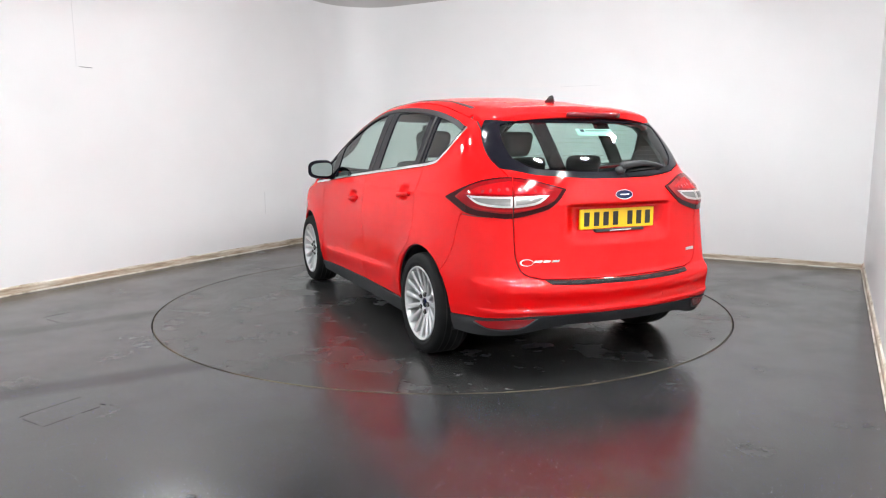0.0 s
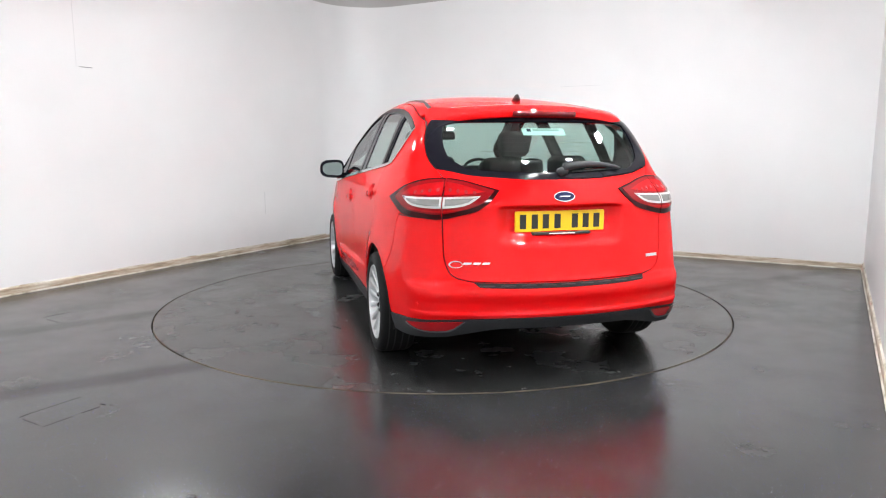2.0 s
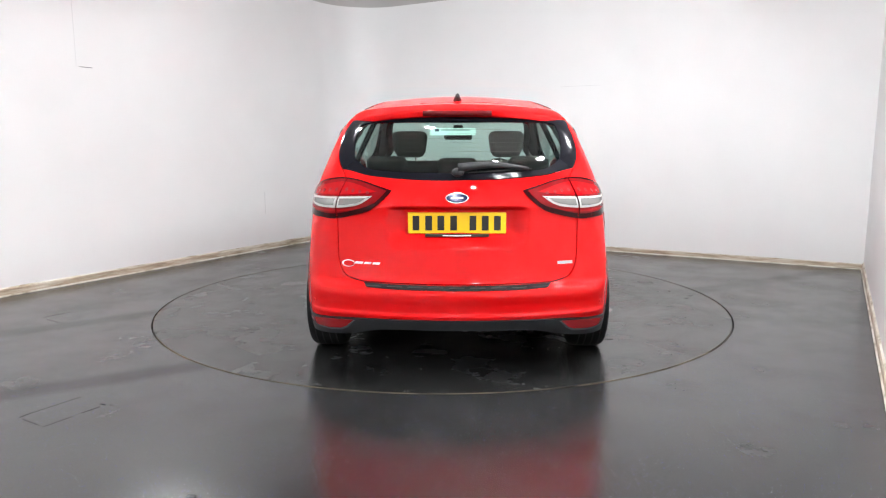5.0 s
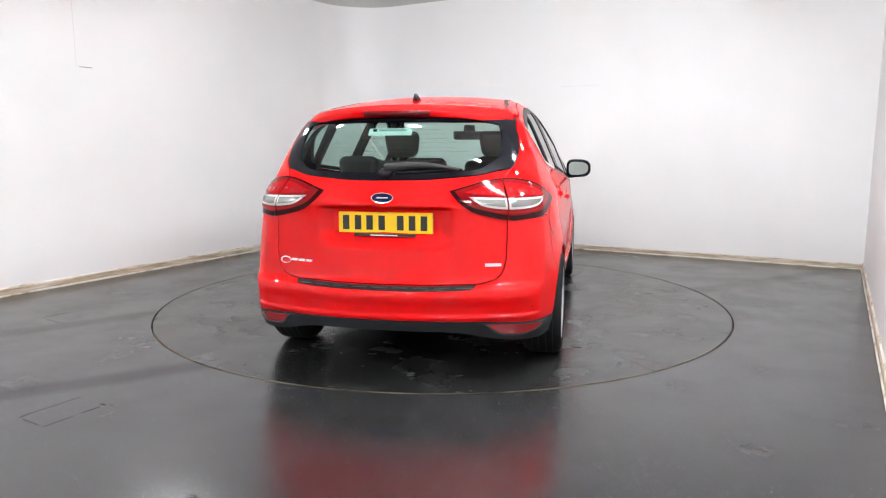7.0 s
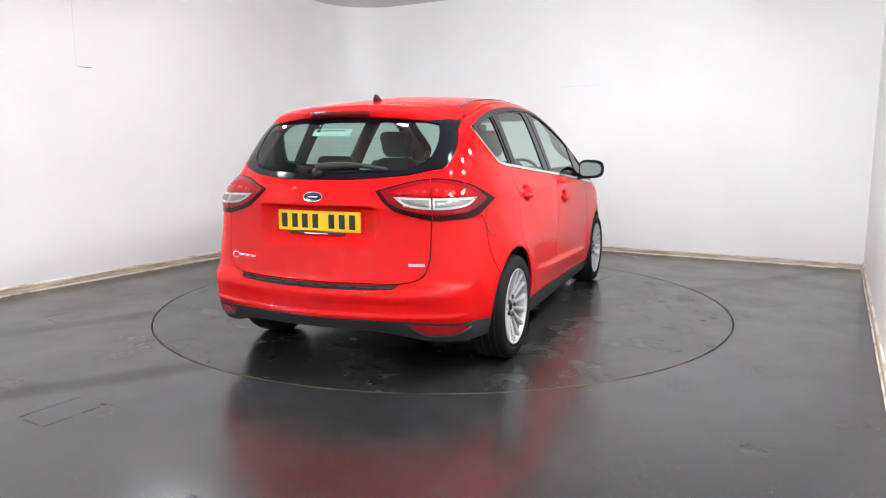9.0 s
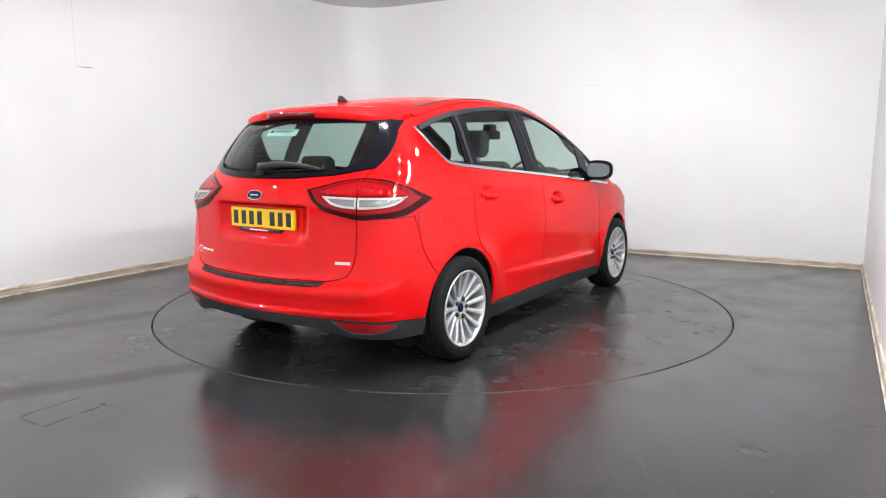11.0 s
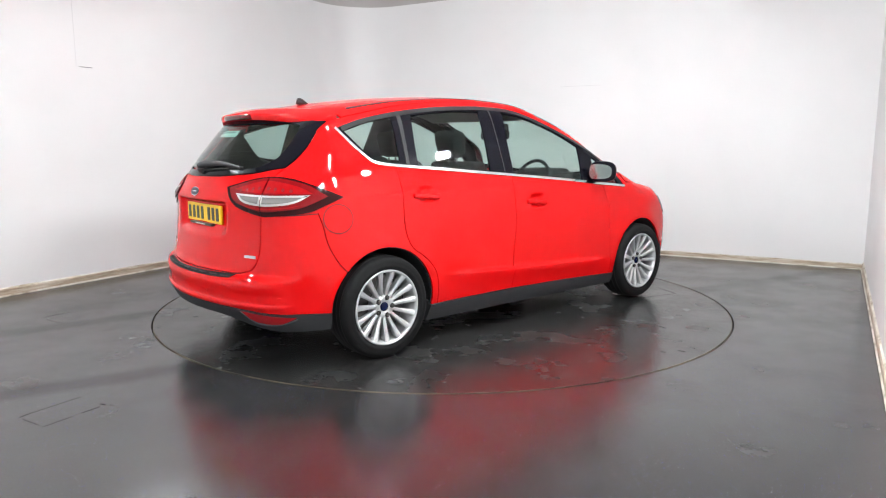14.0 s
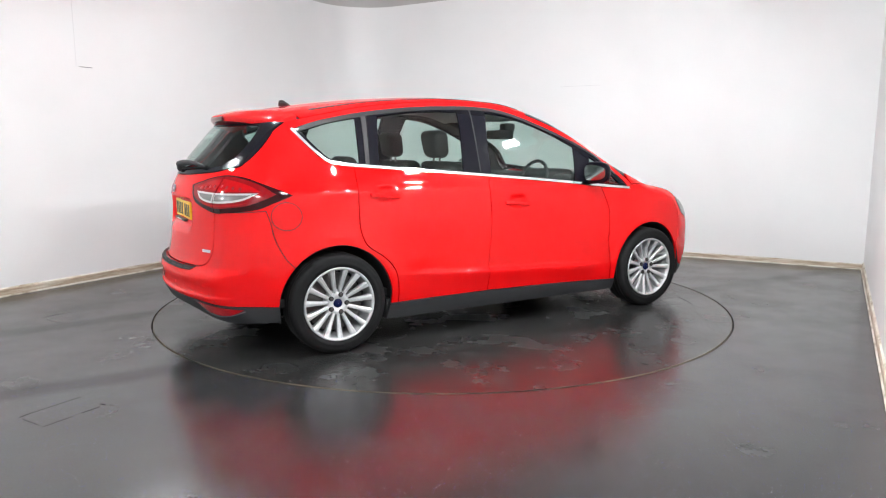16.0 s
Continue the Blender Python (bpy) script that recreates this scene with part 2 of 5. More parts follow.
def build_lights():
    """Flood lamps hung under the ceiling, each tipped towards the opposite wall."""
    base = tagged(new("flood_lamp"), "white flood lamp hung under the ceiling, lit", "flood lamp", "flood lamps over the booth")
    tip = pose(0, 0, 0, LAMP_TIP)
    for name, dims, bev, mat in (("diffuser", (-0.075, 0.075, -0.045, 0.045, -0.012, 0.0), 0, GLOW), ("housing", (-0.090, 0.090, -0.06, 0.06, 0.0, 0.05), 0.008, FRAME_W)):
        bm = box_bm(*dims, bev)
        bmesh.ops.transform(bm, matrix=tip, verts=bm.verts[:])
        part(name, bm, mat, base)
    part("hanger", box_bm(-0.012, 0.012, -0.050, -0.026, 0.02, CEIL_Z - LAMP_Z), FRAME_W, base)
    for i, (x, y, turn) in enumerate(LAMPS):
        m = room_m @ pose(x, y, LAMP_Z, 0, 0, turn)
        if i:
            copy_thing(base, m)
        else:
            base.matrix_basis = m


def on_plan(x0, y0, x1, y1, w, z=0.0006):
    """A thin straight strip on the floor, as a bmesh."""
    d = Vector((x1 - x0, y1 - y0)).normalized()
    n = Vector((-d.y, d.x)) * w / 2
    bm = bmesh.new()
    lo = [bm.verts.new((x, y, -0.002)) for x, y in ((x0 - n.x, y0 - n.y), (x1 - n.x, y1 - n.y), (x1 + n.x, y1 + n.y), (x0 + n.x, y0 + n.y))]
    hi = [bm.verts.new((v.co.x, v.co.y, z)) for v in lo]
    bm.faces.new(hi)
    for i in range(4):
        bm.faces.new((lo[i], lo[(i + 1) % 4], hi[(i + 1) % 4], hi[i]))
    return bm


CUTS = [(-2.029, 3.150, -2.007, 3.200, 0.006), (-1.887, 3.404, -1.874, 3.412, 0.006), (-1.758, 3.205, -1.710, 3.286, 0.006), (-1.728, 3.325, -1.692, 3.309, 0.008), (-2.001, 3.129, -1.877, 3.054, 0.003), (-1.852, 3.035, -1.777, 3.163, 0.003), (-2.007, 3.200, -1.887, 3.404, 0.002), (-3.038, 5.116, -2.931, 5.278, 0.010), (-2.968, 5.046, -2.850, 4.977, 0.008), (-1.670, 3.309, -1.656, 3.309, 0.006)]


def build_marks():
    """Cuts in the floor vinyl and cracks and seams in the walls."""
    floor_ob = bpy.data.objects["floor"]
    inv = room_m.inverted()
    for x0, y0, x1, y1, w in CUTS:
        a, b = inv @ Vector((x0, y0, 0)), inv @ Vector((x1, y1, 0))
        part("vinyl_cut", on_plan(a.x, a.y, b.x, b.y, w), DARK, floor_ob, "dark cut in the vinyl")
    left, far = bpy.data.objects["wall_left"], bpy.data.objects["wall_far"]
    for a, z0, z1, w in ((4.05, 2.02, 3.2, 0.002), (6.42, 0.45, 0.72, 0.003)):
        part("panel_seam", box_bm(SIDE_L - 0.01, SIDE_L + 0.0012, a - w, a + w, z0, z1), SEAM, left, "fine upright seam between wall panels")
    part("crack", box_bm(SIDE_L - 0.01, SIDE_L + 0.002, 4.08, 4.21, 2.019, 2.024), STAIN, left, "short dark crack")
    part("crack", box_bm(-3.05, -2.55, END_FAR - 0.0015, END_FAR + 0.01, 2.005, 2.009), SEAM, far, "hairline crack")


build_room()
annulus_floor()
build_marks()
turntable = build_turntable()
build_lights()
car = tagged(new("car"), "glossy red five-door compact people carrier parked on the turntable", "car")
CAR_DX, CAR_DY = 0.1286, -1.3214     # rear axle's middle, from the turntable's axis


# ---- the car's outer surface: x to its right, y forward from the rear axle, z up ----
def spline(knots):
    """A smooth curve through (at, value) knots, without overshoot."""
    a = np.array([k[0] for k in knots], float)
    v = np.array([k[1] for k in knots], float)
    h, d = np.diff(a), np.diff(v) / np.diff(a)
    s = np.zeros(len(a))
    for i in range(1, len(a) - 1):
        if d[i - 1] * d[i] > 0:
            w1, w2 = 2 * h[i] + h[i - 1], h[i] + 2 * h[i - 1]
            s[i] = (w1 + w2) / (w1 / d[i - 1] + w2 / d[i])
    s[0], s[-1] = d[0], d[-1]

    def value(q):
        q = np.asarray(q, float)
        c = np.clip(q, a[0], a[-1])
        i = np.clip(np.searchsorted(a, c) - 1, 0, len(a) - 2)
        t = (c - a[i]) / h[i]
        r = (1 + 2 * t) * (1 - t) ** 2 * v[i] + t * (1 - t) ** 2 * h[i] * s[i] + t * t * (3 - 2 * t) * v[i + 1] - t * t * (1 - t) * h[i] * s[i + 1]
        return r + np.where(q < a[0], (q - a[0]) * s[0], 0) + np.where(q > a[-1], (q - a[-1]) * s[-1], 0)
    return value


WIDTH = spline([(0.10, 0.82), (0.20, 0.866), (0.30, 0.884), (0.45, 0.893), (0.60, 0.897), (0.75, 0.896), (0.88, 0.889), (0.98, 0.874),
                (1.06, 0.847), (1.20, 0.788), (1.38, 0.706), (1.48, 0.656), (1.56, 0.610), (1.66, 0.53)])
REAR = spline([(0.15, -0.70), (0.25, -0.80), (0.32, -0.845), (0.365, -0.868), (0.392, -0.884), (0.408, -0.872), (0.45, -0.874), (0.495, -0.884), (0.525, -0.878), (0.540, -0.866), (0.560, -0.835), (0.62, -0.818), (0.735, -0.802),
               (0.90, -0.790), (0.96, -0.792), (1.03, -0.776), (1.118, -0.742), (1.20, -0.690), (1.32, -0.590), (1.47, -0.458), (1.6, -0.34)])
REAR_BEND = spline([(0.2, 0.30), (0.6, 0.29), (0.95, 0.28), (1.16, 0.50), (1.45, 0.50)])
ROOF = spline([(-0.60, 1.44), (-0.45, 1.495), (-0.2, 1.535), (0.0, 1.565), (0.5, 1.620), (1.0, 1.644), (1.4, 1.628), (1.75, 1.540), (2.1, 1.366), (2.45, 1.128),
               (2.70, 1.010), (2.95, 0.960), (3.2, 0.890), (3.4, 0.82), (3.5, 0.74), (3.58, 0.60)])
FRONT = spline([(0.15, 3.40), (0.25, 3.50), (0.45, 3.555), (0.62, 3.55), (0.75, 3.51), (0.9, 3.40)])


def smooth_max(a, b, k):
    h = np.maximum(k - np.abs(a - b), 0) / k
    return np.maximum(a, b) + h * h * k * 0.25


def ease(q, a, b):
    t = np.clip((q - a) / (b - a), 0, 1)
    return t * t * (3 - 2 * t)


def side_at(y, z):
    s = WIDTH(z) - (0.0168 + 0.0077 * ease(z, 0.55, 0.95)) * (np.maximum(0.2 - y, 0) / 0.5) ** 3 - 0.085 * (np.maximum(y - 2.2, 0) / 1.0) ** 2
    for yw in (0.0, 2.648):
        r = np.hypot(y - yw, z - 0.32)
        s = s + 0.022 * np.exp(-((r - 0.37) / 0.10) ** 2) * ease(z, 0.2, 0.4)
    run = ease(y, 0.40, 0.95) * (1 - ease(y, 1.98, 2.2))
    d = z - (0.445 - 0.042 * (y - 0.59))
    s = s + run * (0.023 * np.exp(-(d / np.where(d > 0, 0.016, 0.07)) ** 2) - 0.007 * np.exp(-((d - 0.12) / 0.12) ** 2))
    for yh, zh in ((0.345, 0.985), (1.36, 0.895)):     # cups behind the door handles
        s = s - 0.030 * np.exp(-((y - yh) / 0.062) ** 4 - ((z - zh) / 0.040) ** 4)
    return s + 0.006 * np.exp(-((z - 1.0) / 0.035) ** 2) * ease(y, -0.5, 0.2)


def shell(x, y, z):
    """Negative inside the body, positive outside."""
    ax = np.abs(x)
    side = ax - side_at(y, z)
    rear = REAR(z) + REAR_BEND(z) * x * x - y
    recess = 0.054 * (1 - ease(ax, 0.285, 0.385)) * ease(z, 0.735, 0.835) * (1 - ease(z, 0.945, 0.965))
    rear = (rear + recess) * 0.85
    roof = (z - (ROOF(y) - (0.140 - 0.085 * ease(y, 2.1, 2.6)) * x * x)) * 0.92
    front = y - (FRONT(z) - 0.42 * x * x - 0.25 * x ** 4)
    f = smooth_max(side, roof, 0.11)
    f = smooth_max(f, rear, 0.09)
    return smooth_max(f, front, 0.12)


XC, YCR, YCF, RA = 0.45, -0.30, 2.95, 0.40
QUART = RA * math.pi / 2


def wrap_ray(u):
    """Origin and way in plan for the unrolled coordinate u: y along the side, then round the corners to the rear and the front."""
    u = np.asarray(u, float)
    ox, oy, dx, dy = np.zeros_like(u), u.copy(), np.ones_like(u), np.zeros_like(u)
    for sgn, yc in ((-1, YCR), (1, YCF)):
        e = (u - yc) * sgn
        m = (e > 0) & (e <= QUART)
        ox[m], oy[m], dx[m], dy[m] = XC, yc, np.cos(e[m] / RA), sgn * np.sin(e[m] / RA)
        m = (e > QUART) & (e <= QUART + 2 * XC)
        ox[m], oy[m], dx[m], dy[m] = XC - (e[m] - QUART), yc, 0, sgn
        m = e > QUART + 2 * XC
        a = np.pi / 2 + (e[m] - QUART - 2 * XC) / RA
        ox[m], oy[m], dx[m], dy[m] = -XC, yc, np.cos(a), sgn * np.sin(a)
    return ox, oy, dx, dy


def wrap(u, z):
    """Points of the surface at unrolled coordinates (u, z)."""
    u, z = np.asarray(u, float), np.asarray(z, float)
    ox, oy, dx, dy = wrap_ray(u)
    lo, hi = np.zeros_like(u), np.full_like(u, 1.2)
    for _ in range(34):
        mid = (lo + hi) / 2
        inside = shell(ox + dx * mid, oy + dy * mid, z) < 0
        lo, hi = np.where(inside, mid, lo), np.where(inside, hi, mid)
    return np.stack([ox + dx * lo, oy + dy * lo, z], -1)


def top(x, y):
    """Points of the surface seen from above."""
    x, y = np.asarray(x, float), np.asarray(y, float)
    lo, hi = np.full_like(x, 0.5), np.full_like(x, 1.8)
    for _ in range(34):
        mid = (lo + hi) / 2
        inside = shell(x, y, mid) < 0
        lo, hi = np.where(inside, mid, lo), np.where(inside, hi, mid)
    return np.stack([x, y, lo], -1)


def normals(p):
    e = 0.002
    g = np.stack([shell(*(p + d).T) - shell(*(p - d).T) for d in np.eye(3) * e], -1)
    return g / np.maximum(np.linalg.norm(g, axis=1, keepdims=True), 1e-9)


def unroll(x, y):
    """The coordinate u of a plan point on the right half."""
    if YCR <= y <= YCF:
        return y
    sgn, yc = (-1, YCR) if y < YCR else (1, YCF)
    if x <= XC:
        return yc + sgn * (QUART + XC - x)
    return yc + sgn * RA * math.atan2(abs(y - yc), x - XC)


# ---- the car's materials ----
def paint_material():
    m = material("red car paint", (0.60, 0.003, 0.004), 0.5, 0.0, 0.62, 0.0)
    n = noise_node(m, 5, 2)
    r = ramp(m, n, [(0.35, (0.59, 0.0028, 0.0038)), (0.65, (0.61, 0.0032, 0.0042))])
    link(m, r, "Color", bsdf(m), "Base Color")
    return m


def glass_material(name, tint):
    m = bpy.data.materials.new(name)
    m.use_nodes = True
    nt = m.node_tree
    nt.nodes.remove(bsdf(m))
    clear = node(m, "ShaderNodeBsdfTransparent", Color=(*tint, 1))
    gloss = node(m, "ShaderNodeBsdfGlossy", Roughness=0.01)
    facing = node(m, "ShaderNodeLayerWeight", Blend=0.5)
    power = node(m, "ShaderNodeMath")
    power.operation = "POWER"
    power.inputs[1].default_value = 5.0
    link(m, facing, "Facing", power, 0)
    fres = node(m, "ShaderNodeMapRange")
    fres.inputs["To Min"].default_value = 0.06
    link(m, power, 0, fres, "Value")
    mx = node(m, "ShaderNodeMixShader")
    link(m, fres, 0, mx, 0)
    link(m, clear, 0, mx, 1)
    link(m, gloss, 0, mx, 2)
    link(m, mx, 0, nt.nodes["Material Output"], 0)
    return m


def speckled(name, colour, rough, scale=300, amount=0.3, relief=0.15):
    m = material(name, colour, rough)
    n = noise_node(m, scale, 3)
    r = ramp(m, n, [(0.3, tuple(c * (1 - amount) for c in colour)), (0.7, tuple(c * (1 + amount) for c in colour))])
    link(m, r, "Color", bsdf(m), "Base Color")
    bump(m, n, relief, 0.002)
    return m


PAINT = paint_material()
GLASS = glass_material("green tinted glass", (0.58, 0.74, 0.69))
GLASS_LIGHT = glass_material("thin tinted glass", (0.73, 0.85, 0.81))
TRIM = material("black gloss pillar trim", (0.005, 0.005, 0.008), 0.14, spec=0.13)
GREYTRIM = material("dark grey window seal", (0.019, 0.019, 0.021), 0.45, spec=0.3)
PLASTIC = speckled("dark grey grained plastic", (0.022, 0.023, 0.025), 0.6, 500)
bsdf(PLASTIC).inputs["Specular IOR Level"].default_value = 0.3
RUBBER = speckled("tyre rubber", (0.007, 0.007, 0.0075), 0.75, 250)
bsdf(RUBBER).inputs["Specular IOR Level"].default_value = 0.18
CHROME = material("bright chrome", (0.86, 0.86, 0.87), 0.12, 1.0)
ALLOY = material("silver painted alloy", (0.56, 0.57, 0.58), 0.28, 0.6, 0.5)
STEEL = material("brake steel", (0.13, 0.125, 0.12), 0.4, 0.9)
LAMP_DARK = material("smoked dark red lamp rim", (0.022, 0.0008, 0.0015), 0.08, spec=0.18)
# lens red in a dark and a bright tone, its light gradient as colour
LAMP_RED = material("red lamp lens", (0.17, 0.0008, 0.003), 0.07, spec=0.3)
LAMP_BRIGHT = material("lens red brightened for light", (0.30, 0.0010, 0.003), 0.09, spec=0.25)
LAMP_HIGH = material("dark red brake lamp lens", (0.09, 0.002, 0.004), 0.1, spec=0.4)
HEATER = material("fine brown heater wire", (0.10, 0.07, 0.05), 0.6)
LAMP_CELL = material("glinting red reflector cell", (0.62, 0.05, 0.06), 0.12, 0.7)
LIP = material("satin grey lip", (0.075, 0.075, 0.08), 0.4)
LAMP_CLEAR = material("clear silvered lamp lens", (0.16, 0.155, 0.15), 0.25, 0.3, 0.3)
LAMP_WHITE = material("pale lamp edge", (0.36, 0.34, 0.33), 0.3, 0.0, 0.2)
REFLEX = material("red reflector", (0.34, 0.004, 0.008), 0.15, coat=0.5)
CABIN = speckled("charcoal cabin plastic", (0.022, 0.022, 0.024), 0.7, 200)
FABRIC = speckled("black woven seat cloth", (0.018, 0.017, 0.018), 0.9, 400, 0.4)
HEADLINE = speckled("pale grey roof lining", (0.32, 0.31, 0.30), 0.9, 300)
YELLOW = material("yellow plate", (0.80, 0.50, 0.006), 0.4)
BLACKINK = material("black ink", (0.01, 0.01, 0.01), 0.4)
WHITE = material("white film", (0.78, 0.80, 0.80), 0.4)
FILM = material("pale green film", (0.50, 0.62, 0.59), 0.4)
FILM_INK = material("grey print", (0.22, 0.28, 0.28), 0.5)
BLUE = material("deep blue enamel", (0.004, 0.007, 0.036), 0.15, spec=0.3)
MIRROR = material("mirror glass", (0.27, 0.32, 0.31), 0.07, 1.0)
UC = YCR - QUART - XC      # u at the middle of the tail
UF = YCF + QUART + XC      # u at the middle of the nose


# ---- panels cut from the surface ----
def smooth_line(pts, step=0.025):
    """A Catmull-Rom line through the points."""
    out = []
    p = [Vector(q) for q in pts]
    for i in range(len(p) - 1):
        a, b = p[i], p[i + 1]
        p0 = p[i - 1] if i else a * 2 - b
        p3 = p[i + 2] if i + 2 < len(p) else b * 2 - a
        n = max(1, int((b - a).length / step))
        for k in range(n):
            t = k / n
            out.append(0.5 * (2 * a + (b - p0) * t + (2 * p0 - 5 * a + 4 * b - p3) * t * t + (3 * a - p0 - 3 * b + p3) * t ** 3))
    out.append(p[-1])
    return [tuple(q) for q in out]


def outline(*lines):
    """A closed polygon of smooth lines, end to end."""
    out = []
    for l in lines:
        for q in smooth_line(l):
            if not out or math.dist(q, out[-1]) > 0.003:
                out.append(q)
    if math.dist(out[0], out[-1]) < 0.003:
        out.pop()
    return out


def mirrored(line, centre):
    return [(2 * centre - a, b) for a, b in reversed(line)]


def area(poly):
    return sum(a[0] * b[1] - b[0] * a[1] for a, b in zip(poly, poly[1:] + poly[:1])) / 2


def inset(poly, d):
    """The polygon shrunk by d."""
    if area(poly) < 0:
        poly = poly[::-1]
    n, out = len(poly), []
    for i in range(n):
        a, b, c = Vector(poly[i - 1]), Vector(poly[i]), Vector(poly[(i + 1) % n])
        e0, e1 = (b - a).normalized(), (c - b).normalized()
        n0, n1 = Vector((-e0.y, e0.x)), Vector((-e1.y, e1.x))
        out.append(tuple(b + (n0 + n1) * (d / max(1 + n0.dot(n1), 0.5))))
    return out


def inside_poly(px, py, poly):
    hit = np.zeros(px.shape, bool)
    for (x0, y0), (x1, y1) in zip(poly, poly[1:] + poly[:1]):
        if y0 != y1:
            hit ^= ((y0 > py) != (y1 > py)) & (px < (x1 - x0) * (py - y0) / (y1 - y0) + x0)
    return hit


def near_poly(px, py, poly, d):
    near = np.zeros(px.shape, bool)
    for (x0, y0), (x1, y1) in zip(poly, poly[1:] + poly[:1]):
        ex, ey = x1 - x0, y1 - y0
        t = np.clip(((px - x0) * ex + (py - y0) * ey) / max(ex * ex + ey * ey, 1e-12), 0, 1)
        near |= np.hypot(px - x0 - t * ex, py - y0 - t * ey) < d
    return near


def fill(poly, step, holes=(), rows=()):
    """Points and triangles that fill a polygon, less its holes."""
    from mathutils.geometry import delaunay_2d_cdt
    a = np.array(poly)
    gx, gy = np.meshgrid(np.arange(a[:, 0].min(), a[:, 0].max(), step), np.arange(a[:, 1].min(), a[:, 1].max(), step))
    gx = gx + (np.arange(gx.shape[0]) % 2)[:, None] * step / 2
    gx, gy = gx.ravel(), gy.ravel()
    if len(rows):   # points along creases, which keep the grid off
        rx, ry = np.array(rows).T
        far = np.array([np.hypot(rx - a, ry - b).min() > step * 0.5 for a, b in zip(gx, gy)])
        gx, gy = np.concatenate([gx[far], rx]), np.concatenate([gy[far], ry])
    ok = inside_poly(gx, gy, poly) & ~near_poly(gx, gy, poly, step * 0.45)
    for h in holes:
        ok &= ~inside_poly(gx, gy, h) & ~near_poly(gx, gy, h, step * 0.45)
    pts, edges = [], []
    for loop in (poly, *holes):
        k = len(pts)
        pts += [Vector(q) for q in loop]
        edges += [(k + i, k + (i + 1) % len(loop)) for i in range(len(loop))]
    pts += [Vector(q) for q in zip(gx[ok], gy[ok])]
    v, _, f, *_ = delaunay_2d_cdt(pts, edges, [], 0, 1e-6)
    v = np.array([tuple(q) for q in v])
    t = np.array([q for q in f if len(q) == 3])
    c = v[t].mean(1)
    keep = inside_poly(c[:, 0], c[:, 1], poly)
    for h in holes:
        keep &= ~inside_poly(c[:, 0], c[:, 1], h)
    t = t[keep]
    e1, e2 = v[t[:, 1]] - v[t[:, 0]], v[t[:, 2]] - v[t[:, 0]]
    flip = e1[:, 0] * e2[:, 1] - e1[:, 1] * e2[:, 0] < 0
    t[flip] = t[flip][:, ::-1]
    return v, t


def panel(name, poly, mat, parent, label="", gap=0.0027, step=0.035, lift=0.0, thick=0.014, holes=(), above=False, flip=False, rows=()):
    """A sheet of the car's surface within a polygon of (u, z), or of (x, y) seen from above, with folded edges. flip: on the left side."""
    poly = [tuple(np.add(a, np.subtract(b, a) * (k / n))) for a, b in zip(poly, poly[1:] + poly[:1])
            for n in [max(1, math.ceil(math.dist(a, b) / (1.2 * step)))] for k in range(n)]
    if gap:
        poly = inset(poly, gap)
    v, t = fill(poly, step, holes, rows)
    p = top(v[:, 0], v[:, 1]) if above else wrap(v[:, 0], v[:, 1])
    n = normals(p)
    if len(t):   # outward winding
        a, b, c = p[t[:, 0]], p[t[:, 1]], p[t[:, 2]]
        if (np.cross(b - a, c - a) * n[t[:, 0]]).sum() < 0:
            t = t[:, ::-1]
    p = p + n * lift
    count = {}
    for tri in t:
        for i in range(3):
            count[(tri[i], tri[(i + 1) % 3])] = 1
    rim = [e for e in count if (e[1], e[0]) not in count]
    verts, norms, faces = list(p), list(n), [tuple(int(i) for i in q) for q in t]
    if thick:
        for a, b in rim:
            k = len(verts)
            en = np.cross(p[b] - p[a], n[a])
            en = en / max(np.linalg.norm(en), 1e-9)
            verts += [p[a], p[b], p[b] - n[b] * thick, p[a] - n[a] * thick]
            norms += [en] * 4
            faces.append((k + 1, k, k + 3, k + 2))
    verts, norms = np.array(verts), np.array(norms)
    if flip:
        verts[:, 0] *= -1
        norms[:, 0] *= -1
        faces = [q[::-1] for q in faces]
    verts = verts + (CAR_DX, CAR_DY, 0)
    me = mesh_of(name, verts.tolist(), faces, mat, True)
    me.normals_split_custom_set_from_vertices(norms.tolist())
    return solid(name, me, parent, label)


def both_sides(name, poly, mat, parent, label="", **more):
    return [panel(name, poly, mat, parent, label, flip=f, **more) for f in (False, True)]


def shifted(bm, flip=False):
    """A bmesh in the car's measures, moved to the car's origin; flip: on the left side."""
    for v in bm.verts:
        v.co = (-v.co.x if flip else v.co.x, v.co.y, v.co.z)
    if flip:
        bmesh.ops.reverse_faces(bm, faces=bm.faces[:])
    bmesh.ops.translate(bm, verts=bm.verts[:], vec=(CAR_DX, CAR_DY, 0))
    return bm


def bm_from(verts, faces):
    bm = bmesh.new()
    vs = [bm.verts.new(v) for v in verts]
    for f in faces:
        bm.faces.new([vs[i] for i in f])
    bm.normal_update()
    return bm


def soft_box(x0, x1, y0, y1, z0, z1, bevel, seg=3, lean=0.0):
    bm = box_bm(x0, x1, y0, y1, z0, z1, bevel, seg)
    for v in bm.verts:
        v.co.y += (v.co.z - z0) * lean
    return bm


